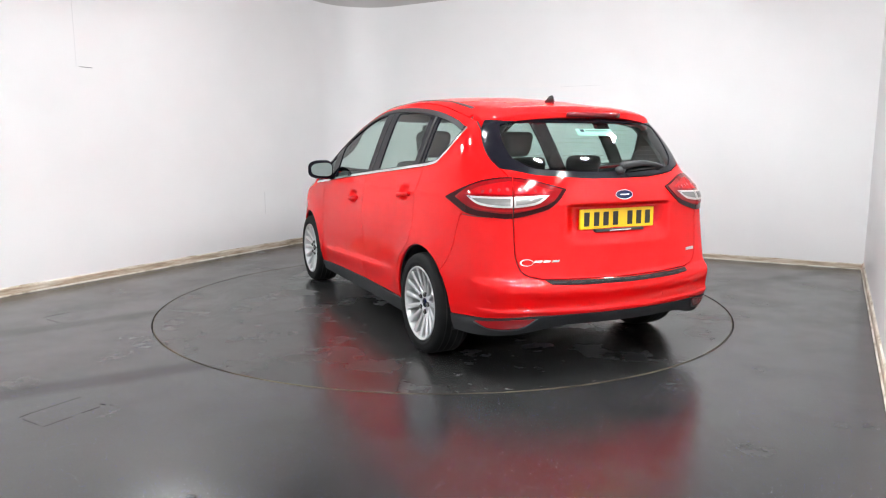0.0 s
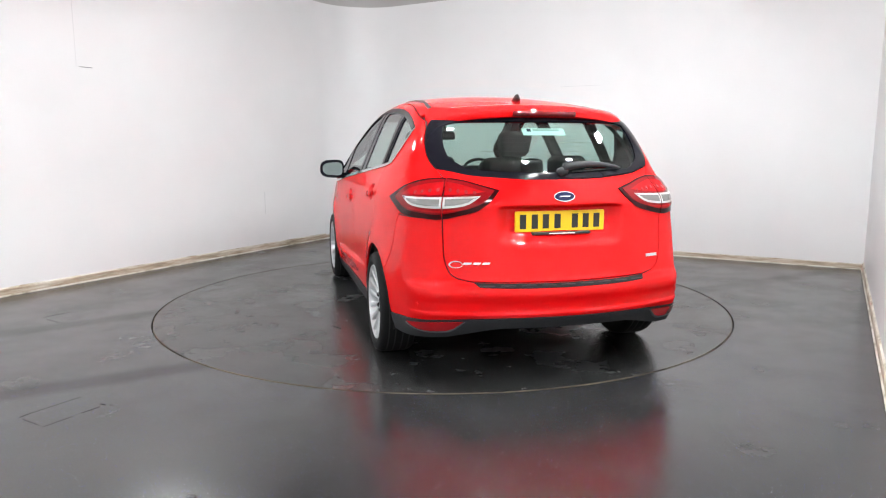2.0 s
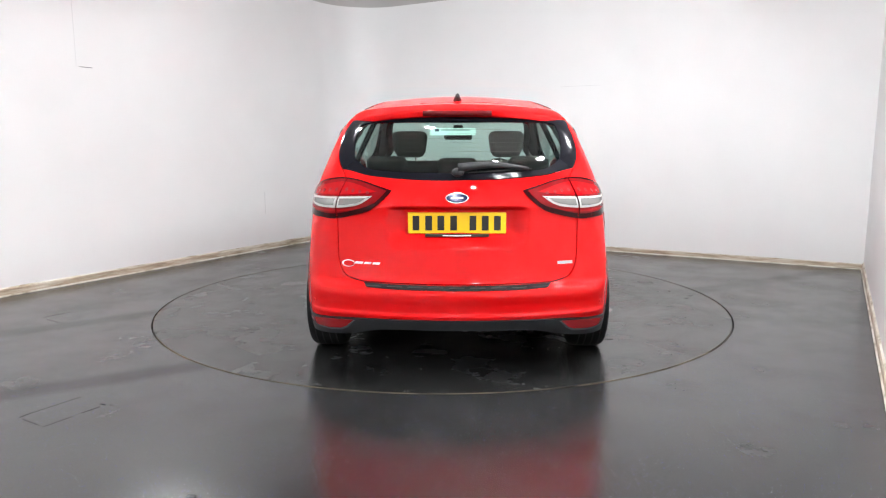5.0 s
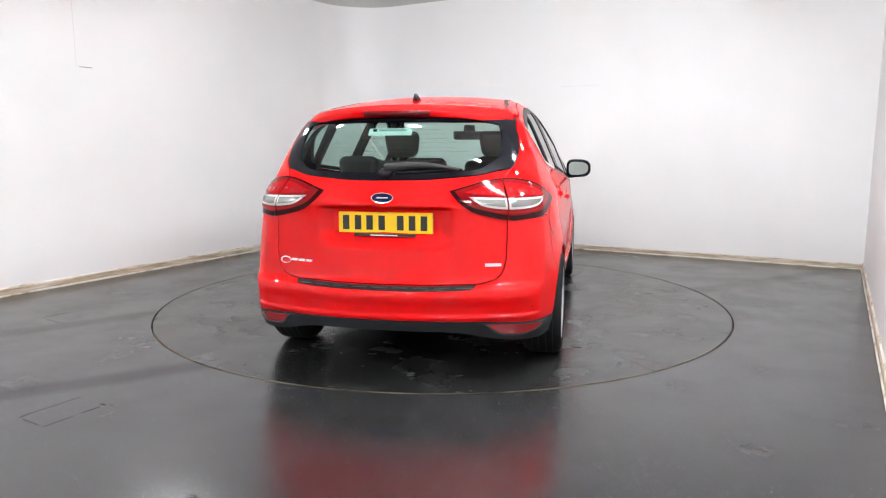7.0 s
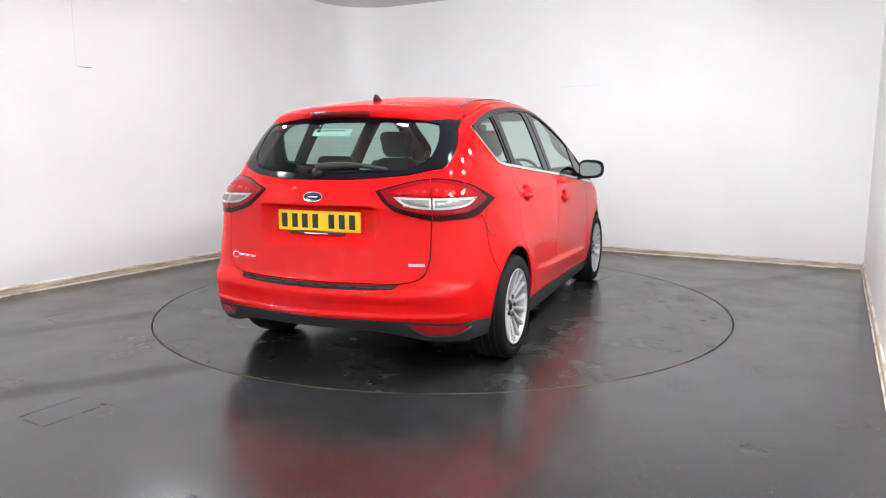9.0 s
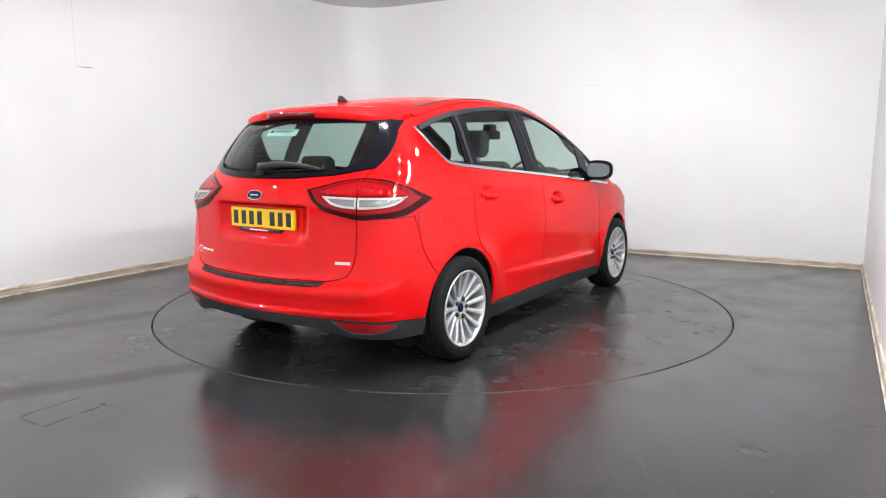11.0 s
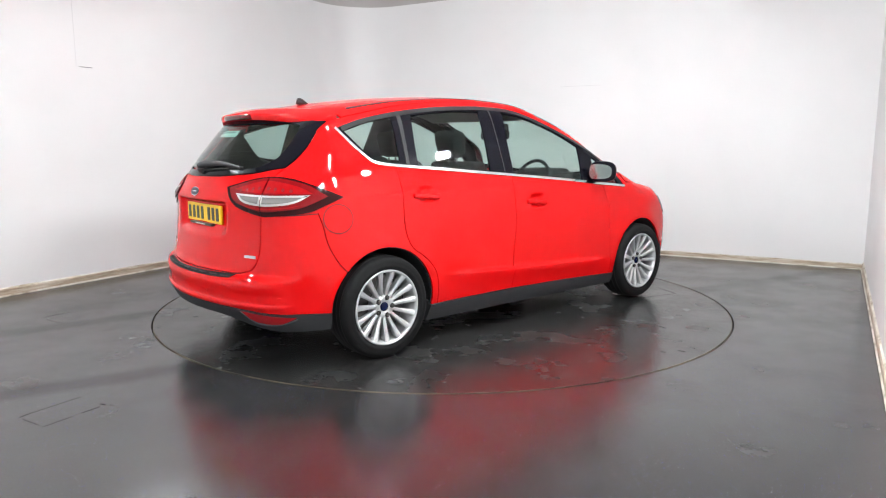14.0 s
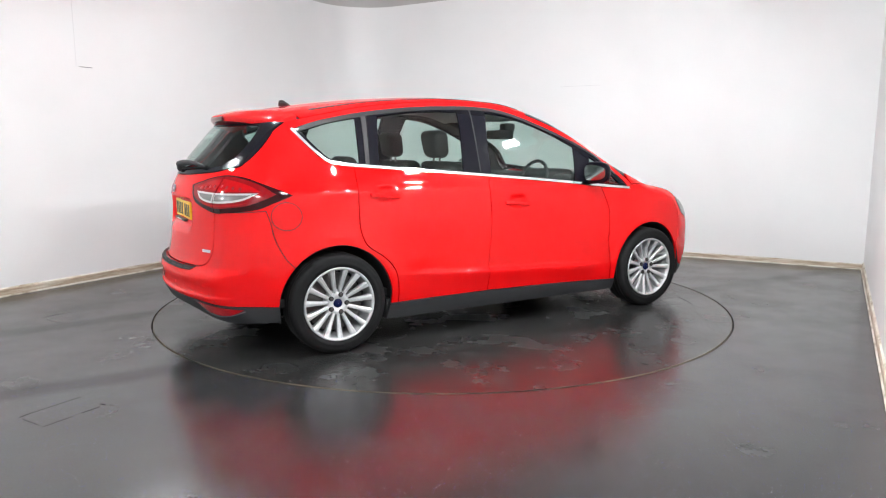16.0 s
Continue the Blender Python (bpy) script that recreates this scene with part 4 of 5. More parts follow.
def build_tail_lamps():
    lower = [(-1.03, 1.045), (-0.985, 0.995), (-0.931, 0.953), (-0.886, 0.930), (-0.73, 0.893), (-0.64, 0.896), (-0.56, 0.902), (-0.46, 0.915), (-0.392, 0.94), (-0.255, 0.992)]
    upper = [(-0.255, 0.992), (-0.36, 1.036), (-0.455, 1.070), (-0.56, 1.098), (-0.704, 1.108), (-0.85, 1.094), (-0.95, 1.068), (-1.03, 1.045)]
    whole = outline(lower, upper)
    red_low = [(-1.005, 1.043), (-0.965, 1.000), (-0.905, 0.962), (-0.73, 0.920), (-0.60, 0.927), (-0.50, 0.942), (-0.350, 0.998)]
    red_up = [(-0.350, 0.998), (-0.45, 1.056), (-0.57, 1.088), (-0.704, 1.100), (-0.85, 1.086), (-1.005, 1.043)]
    red = outline(red_low, red_up)
    c_low = [(-0.928, 1.012), (-0.87, 0.972), (-0.80, 0.956), (-0.70, 0.950), (-0.60, 0.955), (-0.53, 0.970), (-0.455, 1.008)]
    clear = outline(c_low, [(-0.455, 1.008), (-0.70, 1.004), (-0.928, 1.012)])

    # Brighter red bands paint the lens's gradient of light into its colour.
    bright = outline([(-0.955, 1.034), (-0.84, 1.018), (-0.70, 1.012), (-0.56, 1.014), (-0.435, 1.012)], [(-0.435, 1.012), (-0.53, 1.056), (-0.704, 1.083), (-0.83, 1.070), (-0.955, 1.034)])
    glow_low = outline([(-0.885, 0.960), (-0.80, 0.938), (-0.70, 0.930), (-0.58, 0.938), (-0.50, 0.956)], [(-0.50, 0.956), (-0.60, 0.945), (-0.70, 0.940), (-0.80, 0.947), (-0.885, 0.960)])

    def cut(poly, left):
        """The part of a polygon on one side of the joint between lamp halves."""
        g = -0.728 + (-0.003 if left else 0.003)
        out = []
        for a, b in zip(poly, poly[1:] + poly[:1]):
            ia, ib = ((a[0] < g) == left), ((b[0] < g) == left)
            if ia:
                out.append(a)
            if ia != ib:
                t = (g - a[0]) / (b[0] - a[0])
                out.append((g, a[1] + t * (b[1] - a[1])))
        return [q for i, q in enumerate(out) if math.dist(q, out[i - 1]) > 0.0015]

    for f in (False, True):
        for left in (True, False):
            base = panel("tail_lamp", cut(whole, left), LAMP_DARK, car, "smoked dark red tail lamp", lift=0.006, gap=0, thick=0.016, step=0.025, flip=f)
            panel("red_lens", cut(red, left), LAMP_RED, base, "bright red lens", lift=0.009, gap=0.001, thick=0.004, step=0.025, flip=f)
            panel("lens_light_band", cut(bright, left), LAMP_BRIGHT, base, "brighter red band, the lens's light put into colour", lift=0.0112, gap=0.001, thick=0.003, step=0.02, flip=f)
            panel("lens_light_band", cut(glow_low, left), LAMP_BRIGHT, base, "brighter red band, the lens's light put into colour", lift=0.0112, gap=0, thick=0.003, step=0.02, flip=f)
            for k in range(4):
                u = (-0.765 - 0.045 * k) if left else (-0.695 + 0.045 * k)
                cell = [(u + 0.010 * math.cos(a * 1.0472), 1.040 - 0.004 * k + 0.010 * math.sin(a * 1.0472)) for a in range(6)]
                panel("reflector_cell", cell, LAMP_CELL, base, "small bright red reflector cell", lift=0.0125, gap=0, thick=0.002, step=0.02, flip=f)
            panel("lens_edge", cut(clear, left), LAMP_WHITE, base, "pale lens edge", lift=0.0115, gap=0.001, thick=0.004, step=0.02, flip=f)
            panel("clear_lens", inset(cut(clear, left), 0.011), LAMP_CLEAR, base, "clear silvery lens", lift=0.013, gap=0, thick=0.003, step=0.02, flip=f)


def on_rear(x, z, lift=0.0):
    p = wrap(np.array([UC + x]), np.array([z]))
    return (p + normals(p) * lift)[0]


def build_tail_details():
    gate = next(o for o in car.children if o.name == "tailgate")
    # number plate: dark bars in place of its characters
    yp = -0.730
    plate = part("number_plate", shifted(box_bm(-0.262, 0.262, yp - 0.012, yp + 0.004, 0.818, 0.930, 0.003, 1)), YELLOW, gate, "yellow rear plate")
    for x in (-0.201, -0.133, -0.068, 0.000, 0.103, 0.168, 0.233):
        part("dark_bar", shifted(box_bm(x - 0.036, x + 0.000, yp - 0.0145, yp - 0.011, 0.835, 0.913)), BLACKINK, plate)
    part("plate_foot", shifted(box_bm(-0.17, 0.17, yp - 0.036, yp - 0.003, 0.803, 0.8165, 0.002, 1)), BLACKINK, plate, "black strip with a pale bar")
    part("pale_bar", shifted(box_bm(-0.075, 0.075, yp - 0.0378, yp - 0.034, 0.8065, 0.8125)), WHITE, plate)
    # badge: a blue oval in a bright ring
    def oval(name, rx, rz, lift, mat, parent, label):
        poly = [(UC + rx * math.cos(a * math.pi / 20), 1.009 + rz * math.sin(a * math.pi / 20)) for a in range(40)]
        return panel(name, poly, mat, parent, label, lift=lift, gap=0, thick=0.01, step=0.012)
    badge = oval("oval_badge", 0.060, 0.0265, 0.008, CHROME, gate, "bright ring of an oval badge")
    oval("badge_field", 0.056, 0.0228, 0.0095, BLUE, badge, "deep blue enamel field")
    panel("badge_stroke", [(UC - 0.032, 1.0055), (UC + 0.030, 1.0055), (UC + 0.033, 1.0115), (UC - 0.028, 1.0115)], CHROME, badge, "bright stroke", lift=0.0105, gap=0, thick=0.002, step=0.02)
    # model lettering becomes plain chrome bars
    ring = [(UC - 0.580 + 0.035 * math.cos(a * 0.2618), 0.653 + 0.0195 * math.sin(a * 0.2618)) for a in range(24)]
    core = [(UC - 0.577 + 0.0295 * math.cos(a * 0.2618), 0.652 + 0.0150 * math.sin(a * 0.2618)) for a in range(24)]
    panel("chrome_hoop", ring, CHROME, gate, "chrome oval hoop", lift=0.004, gap=0, thick=0.006, step=0.02, holes=(core,))
    for a, b in ((-0.545, -0.505), (-0.497, -0.462), (-0.454, -0.415)):
        panel("chrome_bar", [(UC + a, 0.652), (UC + b, 0.652), (UC + b + 0.006, 0.664), (UC + a + 0.006, 0.664)], CHROME, gate, "slim chrome lettering bar", lift=0.004, gap=0, thick=0.006, step=0.02)
    tab = [(-0.845, 0.652), (-0.765, 0.652), (-0.765, 0.668), (-0.845, 0.668)]
    panel("trim_badge", tab, ALLOY, gate, "small silver trim badge", lift=0.004, gap=0, thick=0.006, step=0.02)
    for x in (-0.2505, 0.2505):
        bm = bmesh.new()
        bmesh.ops.create_cone(bm, segments=14, radius1=0.005, radius2=0.004, depth=0.004, cap_ends=True)
        bmesh.ops.transform(bm, matrix=Matrix.Translation((x, yp - 0.0135, 0.874)) @ Matrix.Rotation(radians(90), 4, "X"), verts=bm.verts[:])
        part("screw_cap", shifted(bm), YELLOW, plate, "yellow screw cap")
    # wiper
    glass = next(o for o in gate.children if o.name == "rear_window")
    pts = [on_rear(0.005 + 0.375 * i / 12, 1.150 + 0.018 * math.sin(math.pi * i / 12), 0.030 - 0.014 * i / 12) for i in range(13)]
    verts, faces = [], []
    for i, p in enumerate(pts):
        w = 0.024 - 0.015 * i / 12
        for a in range(8):
            verts.append((p[0], p[1] + 0.9 * w * math.cos(a * math.pi / 4), p[2] + w * math.sin(a * math.pi / 4)))
    for i in range(12):
        for a in range(8):
            faces.append((i * 8 + a, i * 8 + (a + 1) % 8, i * 8 + 8 + (a + 1) % 8, i * 8 + 8 + a))
    faces += [tuple(range(8))[::-1], tuple(range(96, 104))]
    wiper = part("rear_wiper", shifted(bm_from(verts, faces)), PLASTIC, gate, "black rear wiper arm", True)
    bm = bmesh.new()
    bmesh.ops.create_uvsphere(bm, u_segments=16, v_segments=10, radius=1)
    c = on_rear(0.005, 1.138, 0.010)
    for v in bm.verts:
        v.co = (c[0] + v.co.x * 0.034, c[1] + v.co.y * 0.026, c[2] + v.co.z * 0.024)
    part("wiper_cap", shifted(bm), PLASTIC, wiper, "", True)
    blade_poly = [(UC + 0.06, 1.132), (UC + 0.40, 1.150), (UC + 0.40, 1.158), (UC + 0.06, 1.140)]
    panel("wiper_blade", blade_poly, RUBBER, wiper, "", lift=0.012, gap=0, thick=0.010, step=0.03)
    # film sticker inside the glass
    film = [(UC - 0.150, 1.345), (UC + 0.102, 1.345), (UC + 0.102, 1.384), (UC - 0.150, 1.384)]
    st = panel("window_sticker", film, FILM, glass, "pale film sticker with grey bars", lift=-0.009, gap=0, thick=0, step=0.03)
    panel("dark_bar", [(UC - 0.09, 1.367), (UC + 0.07, 1.367), (UC + 0.07, 1.378), (UC - 0.09, 1.378)], FILM_INK, st, lift=-0.0065, gap=0, thick=0, step=0.03)
    panel("dark_bar", [(UC - 0.125, 1.364), (UC - 0.10, 1.364), (UC - 0.10, 1.380), (UC - 0.125, 1.380)], BLUE, st, lift=-0.0065, gap=0, thick=0, step=0.03)
    # spoiler over the rear window
    nx, verts, faces = 41, [], []
    for i in range(nx):
        s = -1 + 2 * i / (nx - 1)
        x = 0.620 * s
        e = abs(s)
        yf = -0.145 - 0.13 * (1 - s * s)
        zf = float(top(np.array([x]), np.array([yf]))[0, 2]) + 0.003
        yt = -0.505 + 0.20 * e ** 2.2 + 0.05 * e ** 8
        zt = 1.486 - 0.045 * e ** 2.5 - 0.015 * e ** 10
        prof = [(yf, zf - 0.02), (yf, zf)]
        for k in (0.33, 0.66, 0.9):
            prof.append((yf + (yt - yf) * k, zf + (zt - zf) * k + 0.010 * math.sin(math.pi * k)))
        prof += [(yt, zt - 0.002), (yt - 0.004, zt - 0.012), (yt + 0.006, zt - 0.040), (yt + 0.06, zt - 0.050), (yf, min(zf - 0.06, zt - 0.04))]
        verts += [(x, y, z) for y, z in prof]
    k = 10
    for i in range(nx - 1):
        for j in range(k):
            faces.append((i * k + j, i * k + (j + 1) % k, i * k + k + (j + 1) % k, i * k + k + j))
    faces += [tuple(range(k))[::-1], tuple((nx - 1) * k + j for j in range(k))]
    bm = bm_from(verts, faces)
    bmesh.ops.recalc_face_normals(bm, faces=bm.faces[:])
    sp = part("spoiler", shifted(bm), PAINT, gate, "red roof spoiler", True)
    sp.data.set_sharp_from_angle(angle=radians(40))
    verts, faces = [], []
    for i in range(15):
        x = 0.192 * (i - 7) / 7
        e = abs(x) / 0.592
        yt = -0.505 + 0.20 * e ** 2.2
        verts += [(x, yt + 0.03, 1.446), (x, yt - 0.003, 1.446), (x, yt - 0.009, 1.462), (x, yt - 0.006, 1.476), (x, yt + 0.03, 1.478)]
    for i in range(14):
        for j in range(5):
            faces.append((i * 5 + j, i * 5 + (j + 1) % 5, i * 5 + 5 + (j + 1) % 5, i * 5 + 5 + j))
    faces += [(4, 3, 2, 1, 0), (70, 71, 72, 73, 74)]
    bm = bm_from(verts, faces)
    bmesh.ops.recalc_face_normals(bm, faces=bm.faces[:])
    part("brake_lamp", shifted(bm), LAMP_HIGH, sp, "dark red high brake lamp", True)
    # roof aerial
    bm = bmesh.new()
    bmesh.ops.create_cone(bm, segments=16, radius1=0.033, radius2=0.010, depth=0.042, cap_ends=True)
    zr = float(top(np.array([0.0]), np.array([-0.02]))[0, 2])
    for v in bm.verts:
        v.co = (v.co.x * 0.85, v.co.y * 1.6 - 0.02 - (v.co.z + 0.027) * 0.6, zr + 0.018 + v.co.z)
    bmesh.ops.bevel(bm, geom=[e for e in bm.edges], offset=0.004, segments=2, affect="EDGES")
    part("aerial", shifted(bm), PLASTIC, car, "black shark-fin aerial", True)


def build_wheel():
    """A fifteen-spoke alloy wheel about the x axis, its face to +x, hub middle at the origin."""
    w = new("wheel")
    # tyre
    prof = [(0.222, -0.095), (0.240, -0.104), (0.275, -0.110), (0.296, -0.104), (0.309, -0.088), (0.314, -0.055), (0.3155, 0.0), (0.314, 0.055), (0.309, 0.088), (0.297, 0.104),
            (0.278, 0.110), (0.262, 0.109), (0.259, 0.1105), (0.246, 0.107), (0.236, 0.100), (0.226, 0.096)]
    turn = Matrix.Rotation(radians(90), 4, "Y")
    v, f = lathe(prof, 72)
    ty = solid("tyre", mesh_of("tyre", [tuple(turn @ Vector(q)) for q in v], f, RUBBER, True), w, "black road tyre")
    for off in (-0.062, -0.022, 0.022, 0.062):
        v, f = lathe([(0.3150, off - 0.004), (0.3158, off - 0.004), (0.3158, off + 0.004), (0.3150, off + 0.004)], 72)
        solid("tread_groove", mesh_of("tread_groove", [tuple(turn @ Vector(q)) for q in v], f, DARK, False), ty)
    v, f = lathe([(0.232, 0.098), (0.230, 0.104), (0.226, 0.105), (0.217, 0.100), (0.212, 0.080), (0.205, 0.02), (0.205, -0.09), (0.222, -0.095)], 72)
    solid("rim", mesh_of("rim", [tuple(turn @ Vector(q)) for q in v], f, ALLOY, True), w, "silver alloy rim")
    v, f = lathe([(0.001, 0.060), (0.034, 0.062), (0.040, 0.066), (0.050, 0.070), (0.068, 0.066), (0.078, 0.052), (0.078, 0.0), (0.001, 0.0)], 40)
    solid("hub", mesh_of("hub", [tuple(turn @ Vector(q)) for q in v], f, ALLOY, True), w)
    v, f = lathe([(0.001, 0.071), (0.018, 0.0705), (0.027, 0.068), (0.029, 0.060)], 28)
    solid("centre_cap", mesh_of("centre_cap", [tuple(turn @ Vector(q)) for q in v], f, BLUE, True), w, "deep blue centre cap")
    v, f = lathe([(0.001, 0.0), (0.185, 0.0), (0.185, -0.02), (0.001, -0.02)], 48)
    solid("brake_disc", mesh_of("brake_disc", [tuple(turn @ Vector(q)) for q in v], f, STEEL, False), w, "dull steel brake disc")
    v, f = lathe([(0.001, -0.05), (0.206, -0.05), (0.206, -0.06), (0.001, -0.06)], 48)
    solid("back_plate", mesh_of("back_plate", [tuple(turn @ Vector(q)) for q in v], f, DARK, False), w)
    # spokes share one mesh
    verts, faces = [], []
    rows = ((0.060, 0.0105, 0.066, 0.030), (0.10, 0.0115, 0.072, 0.034), (0.15, 0.0135, 0.084, 0.040), (0.195, 0.0165, 0.095, 0.05), (0.216, 0.020, 0.099, 0.06))
    for r, hw, face, deep in rows:
        verts += [(face - deep, -hw * 0.8, r), (face - 0.006, -hw, r), (face, -hw * 0.45, r), (face, hw * 0.45, r), (face - 0.006, hw, r), (face - deep, hw * 0.8, r)]
    for i in range(len(rows) - 1):
        for j in range(6):
            faces.append((i * 6 + j, i * 6 + (j + 1) % 6, i * 6 + 6 + (j + 1) % 6, i * 6 + 6 + j))
    faces += [tuple(range(6))[::-1], tuple(24 + j for j in range(6))]
    bm = bm_from(verts, faces)
    bmesh.ops.recalc_face_normals(bm, faces=bm.faces[:])
    me = bpy.data.meshes.new("spoke")
    bm.to_mesh(me)
    bm.free()
    me.materials.append(ALLOY)
    for i in range(15):
        solid("spoke", me, w, m=Matrix.Rotation(2 * math.pi * (i + 0.5) / 15, 4, "X"))
    bm = bmesh.new()
    bmesh.ops.create_cone(bm, segments=6, radius1=0.011, radius2=0.010, depth=0.016, cap_ends=True)
    bmesh.ops.transform(bm, matrix=turn, verts=bm.verts[:])
    nut = bpy.data.meshes.new("wheel_nut")
    bm.to_mesh(nut)
    bm.free()
    nut.materials.append(STEEL)
    # Black discs, slightly proud, paint the shade of recesses round the nuts.
    bm = bmesh.new()
    bmesh.ops.create_cone(bm, segments=16, radius1=0.016, radius2=0.015, depth=0.008, cap_ends=True)
    bmesh.ops.transform(bm, matrix=turn, verts=bm.verts[:])
    shade_disc = bpy.data.meshes.new("nut_shade")
    bm.to_mesh(shade_disc)
    bm.free()
    shade_disc.materials.append(DARK)
    for i in range(5):
        a = 2 * math.pi * (i + 0.25) / 5
        solid("nut_shade", shade_disc, w, m=Matrix.Translation((0.0685, 0.056 * math.sin(a), 0.056 * math.cos(a))))
        solid("wheel_nut", nut, w, m=Matrix.Translation((0.072, 0.056 * math.sin(a), 0.056 * math.cos(a))))
    return w


def build_wheels():
    w = build_wheel()
    w.parent = car
    spots = [(0.815, 0.0, 0), (0.805, 2.648, 14), (-0.815, 0.0, 0), (-0.805, 2.648, 9)]
    for i, (x, y, spin) in enumerate(spots):
        m = pose(x + CAR_DX, y + CAR_DY, 0.3158, 0, 0, 180 if x < 0 else 0) @ pose(0, 0, 0, spin)
        if i == 0:
            w.matrix_basis = m
        else:
            copy_thing(w, m)
    # arch liners
    for yc, r in ((0.0, 0.372), (2.648, 0.368)):
        for f in (False, True):
            verts, faces = [], []
            for i in range(25):
                a = radians(-15 + 210 * i / 24)
                for x in (0.50, 0.868):
                    verts.append((x, yc + r * math.cos(a), 0.32 + r * math.sin(a)))
            for i in range(24):
                faces.append((2 * i, 2 * i + 1, 2 * i + 3, 2 * i + 2))
            faces.append(tuple(2 * i for i in range(25)))
            part("arch_liner", shifted(bm_from(verts, faces), f), DARK, car, "black wheel arch liner", True)


def build_underside():
    bm = soft_box(-0.855, 0.855, 0.34, 2.30, 0.165, 0.30, 0.01)
    part("underbody", shifted(bm), DARK, car, "black underbody")
    part("underbody", shifted(soft_box(-0.60, 0.60, -0.66, 0.34, 0.335, 0.45, 0.02)), DARK, car, "black underbody")
    part("underbody", shifted(soft_box(-0.55, 0.55, 2.3, 3.3, 0.18, 0.42, 0.03)), DARK, car, "black underbody")
    part("silencer", shifted(soft_box(-0.45, 0.10, -0.60, -0.36, 0.275, 0.38, 0.04)), STEEL, car, "dull steel exhaust silencer")


def build_cabin():
    part("cabin_floor", shifted(box_bm(-0.80, 0.80, -0.35, 2.35, 0.31, 0.36)), CABIN, car, "charcoal carpet")
    part("boot_floor", shifted(box_bm(-0.55, 0.55, -0.70, -0.05, 0.50, 0.58)), CABIN, car, "charcoal boot floor")
    part("parcel_shelf", shifted(soft_box(-0.60, 0.60, -0.56, -0.02, 1.02, 1.05, 0.012)), CABIN, car, "black parcel shelf")
    dash = soft_box(-0.76, 0.76, 1.98, 2.36, 0.70, 1.06, 0.07, 4, -0.2)
    part("dashboard", shifted(dash), CABIN, car, "charcoal dashboard", True)
    part("instrument_hood", shifted(soft_box(0.20, 0.54, 1.90, 2.16, 1.00, 1.10, 0.04)), CABIN, car, "", True)

    def seat(name, x, y, w, back_h, head, label):
        s = part(name, shifted(soft_box(x - w / 2, x + w / 2, y, y + 0.52, 0.42, 0.62, 0.06, 4)), FABRIC, car, label, True)
        part("backrest", shifted(soft_box(x - w / 2, x + w / 2, y - 0.02, y + 0.13, 0.58, back_h, 0.05, 4, -0.30)), FABRIC, s, "", True)
        for hx in head:
            yy = y - 0.02 - (back_h - 0.58) * 0.30
            bm = soft_box(hx - 0.138, hx + 0.138, yy - 0.03, yy + 0.085, back_h + 0.025, back_h + 0.225, 0.05, 4, -0.15)
            for v in bm.verts:     # narrower towards its foot
                low = 1 - (v.co.z - back_h - 0.025) / 0.2
                v.co.x = hx + (v.co.x - hx) * (1 - 0.22 * low * low)
            part("head_restraint", shifted(bm), FABRIC, s, "", True)
            for d in (-0.045, 0.045):
                part("restraint_post", shifted(soft_box(hx + d - 0.006, hx + d + 0.006, yy + 0.02, yy + 0.034, back_h - 0.02, back_h + 0.06, 0.003, 1)), STEEL, s)
        return s
    seat("front_seat", 0.37, 1.16, 0.52, 1.17, (0.37,), "black cloth front seat")
    seat("front_seat", -0.37, 1.16, 0.52, 1.17, (-0.37,), "black cloth front seat")
    seat("rear_seat", 0.47, 0.36, 0.42, 0.99, (0.47,), "black cloth rear seat")
    seat("rear_seat", 0.0, 0.36, 0.46, 0.98, (0.0,), "black cloth rear seat")
    seat("rear_seat", -0.47, 0.36, 0.42, 0.99, (-0.47,), "black cloth rear seat")
    # steering wheel
    n, k, verts, faces = 36, 8, [], []
    lean = Matrix.Translation((0.37 + CAR_DX, 1.86 + CAR_DY, 1.00)) @ Matrix.Rotation(radians(68), 4, "X")
    for i in range(n):
        a = 2 * math.pi * i / n
        for j in range(k):
            b = 2 * math.pi * j / k
            r = 0.175 + 0.014 * math.cos(b)
            verts.append(tuple(lean @ Vector((r * math.cos(a), r * math.sin(a), 0.014 * math.sin(b)))))
    for i in range(n):
        for j in range(k):
            faces.append((i * k + j, ((i + 1) % n) * k + j, ((i + 1) % n) * k + (j + 1) % k, i * k + (j + 1) % k))
    sw = part("steering_wheel", bm_from(verts, faces), PLASTIC, car, "black steering wheel", True)
    bm = soft_box(-0.165, 0.165, -0.05, 0.05, -0.04, 0.0, 0.02)
    bmesh.ops.transform(bm, matrix=lean, verts=bm.verts[:])
    part("steering_boss", bm, PLASTIC, sw, "", True)
    bm = soft_box(-0.13, 0.13, -0.02, 0.02, -0.038, 0.038, 0.018)
    bmesh.ops.transform(bm, matrix=pose(0.0, 1.80, 1.375, -8, 0, 22), verts=bm.verts[:])
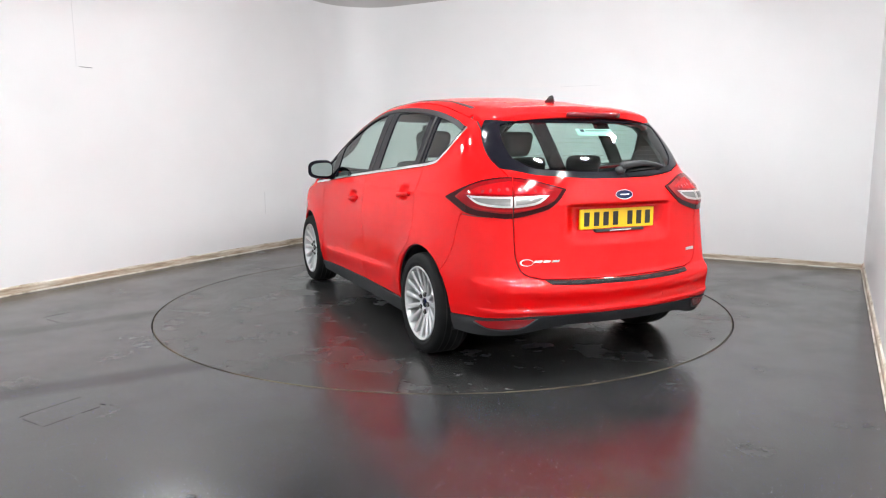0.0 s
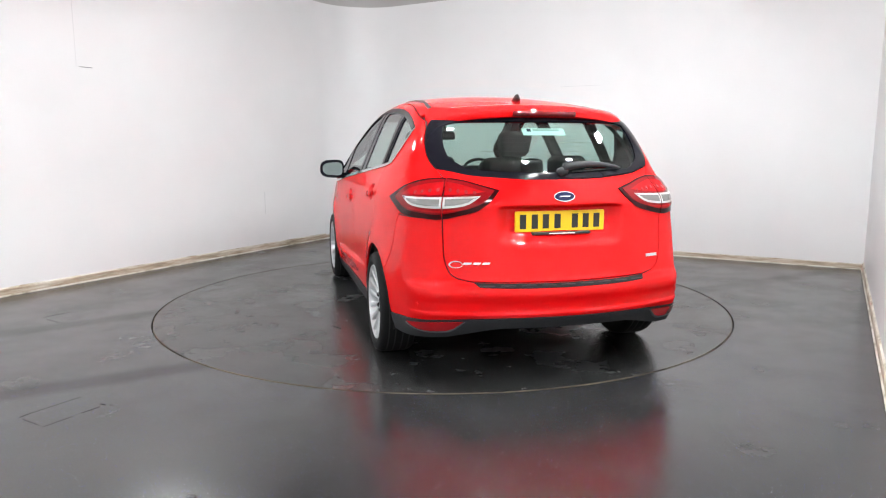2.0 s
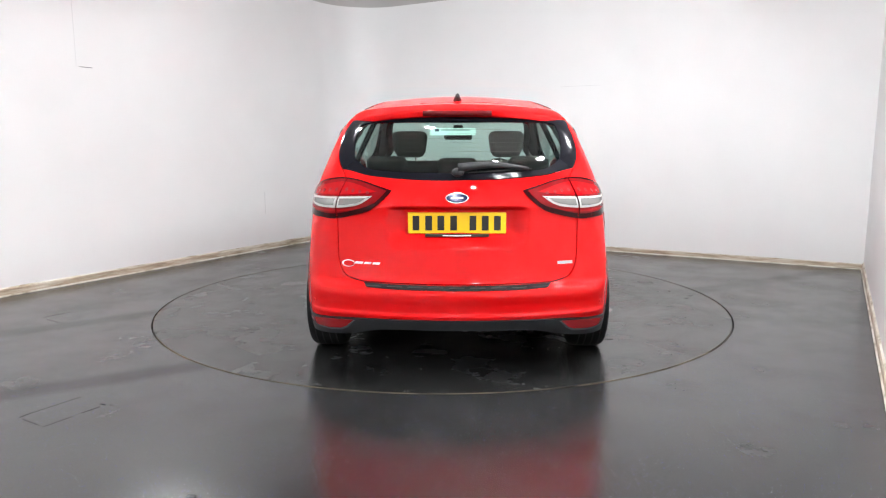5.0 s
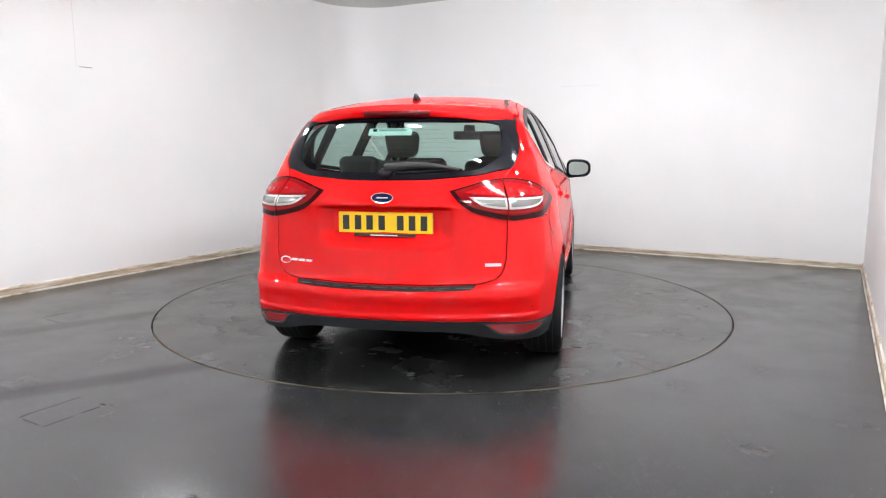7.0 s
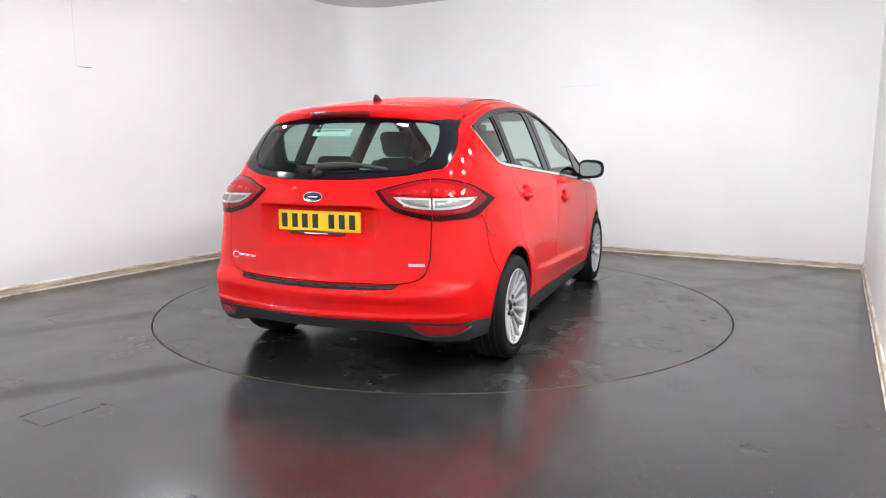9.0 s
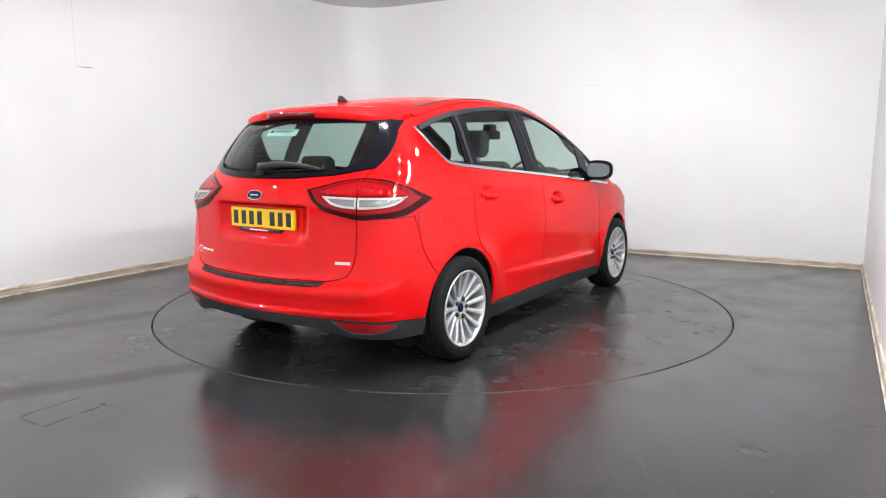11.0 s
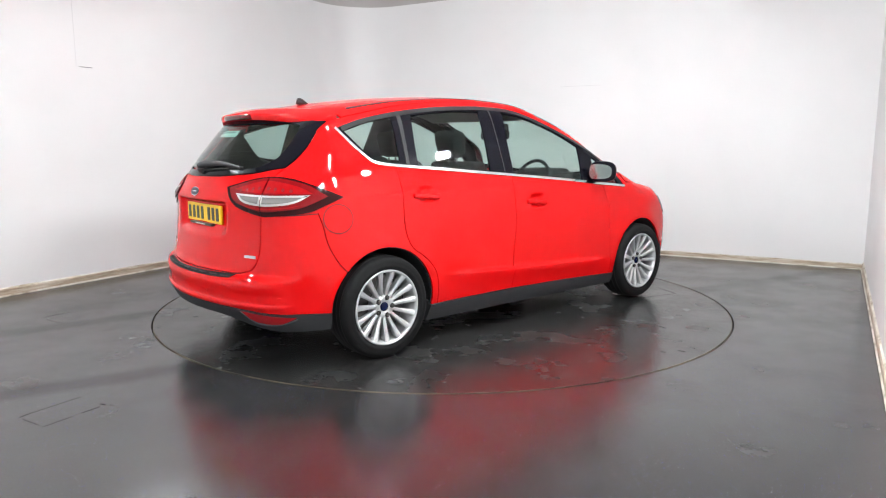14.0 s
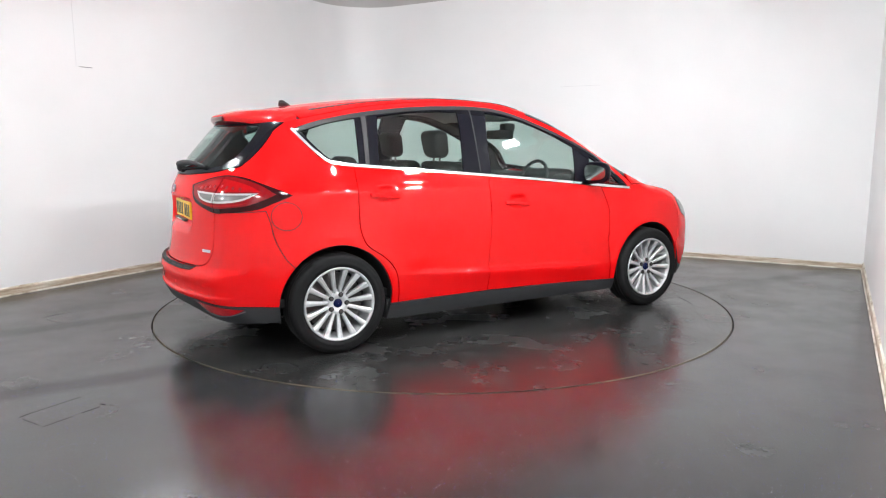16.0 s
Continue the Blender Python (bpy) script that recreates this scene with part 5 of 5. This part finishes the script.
    part("interior_mirror", shifted(bm), CABIN, car, "black interior mirror", True)
    part("mirror_stem", shifted(soft_box(-0.045, 0.045, 1.82, 1.93, 1.40, 1.47, 0.02)), CABIN, car)


def build_mirrors():
    for f in (False, True):
        bm = bmesh.new()
        bmesh.ops.create_uvsphere(bm, u_segments=28, v_segments=18, radius=1)
        for v in bm.verts:
            x, y, z = v.co
            e = 3.2
            sx = math.copysign(abs(x) ** (2 / e), x) * 0.106
            sz = math.copysign(abs(z) ** (2 / e), z) * (0.080 - 0.010 * x)
            sy = y * 0.05 if y > 0 else max(y * 0.10, -0.035 + 0.32 * sx)
            v.co = (0.960 + sx, 2.035 + sy, 1.085 + sz)
        h = part("door_mirror", shifted(bm, f), TRIM, car, "black door mirror housing", True)
        disc = [(0.084 * math.copysign(abs(math.cos(a)) ** 0.62, math.cos(a)), (0.056 - 0.01 * math.cos(a)) * math.copysign(abs(math.sin(a)) ** 0.62, math.sin(a))) for a in [i * math.pi / 16 for i in range(32)]]
        verts = [(0.960 + a, 1.990 + a * 0.32, 1.085 + b) for a, b in disc] + [(0.960 + a, 1.996 + a * 0.32, 1.085 + b) for a, b in disc]
        faces = [tuple(range(32)), tuple(range(63, 31, -1))] + [(i, 32 + i, 32 + (i + 1) % 32, (i + 1) % 32) for i in range(32)]
        bm = bm_from(verts, faces)
        bmesh.ops.recalc_face_normals(bm, faces=bm.faces[:])
        part("mirror_glass", shifted(bm, f), MIRROR, h, "mirror glass")
        part("mirror_arm", shifted(soft_box(0.80, 0.93, 2.01, 2.07, 1.00, 1.05, 0.02), f), TRIM, h, "", True)


build_shell()
build_side_windows()
build_tail_lamps()
build_tail_details()
build_wheels()
build_underside()
build_cabin()
build_mirrors()


def motions():
    """The table turns evenly and carries the car."""
    turns = [TURN0 + RATE * t for t in range(17)]
    walk(turntable, [(t, pose(*AXIS, 0, 0, 0, a)) for t, a in enumerate(turns)])
    walk(car, [(t, pose(*AXIS, 0, 0, 0, a)) for t, a in enumerate(turns)])


motions()
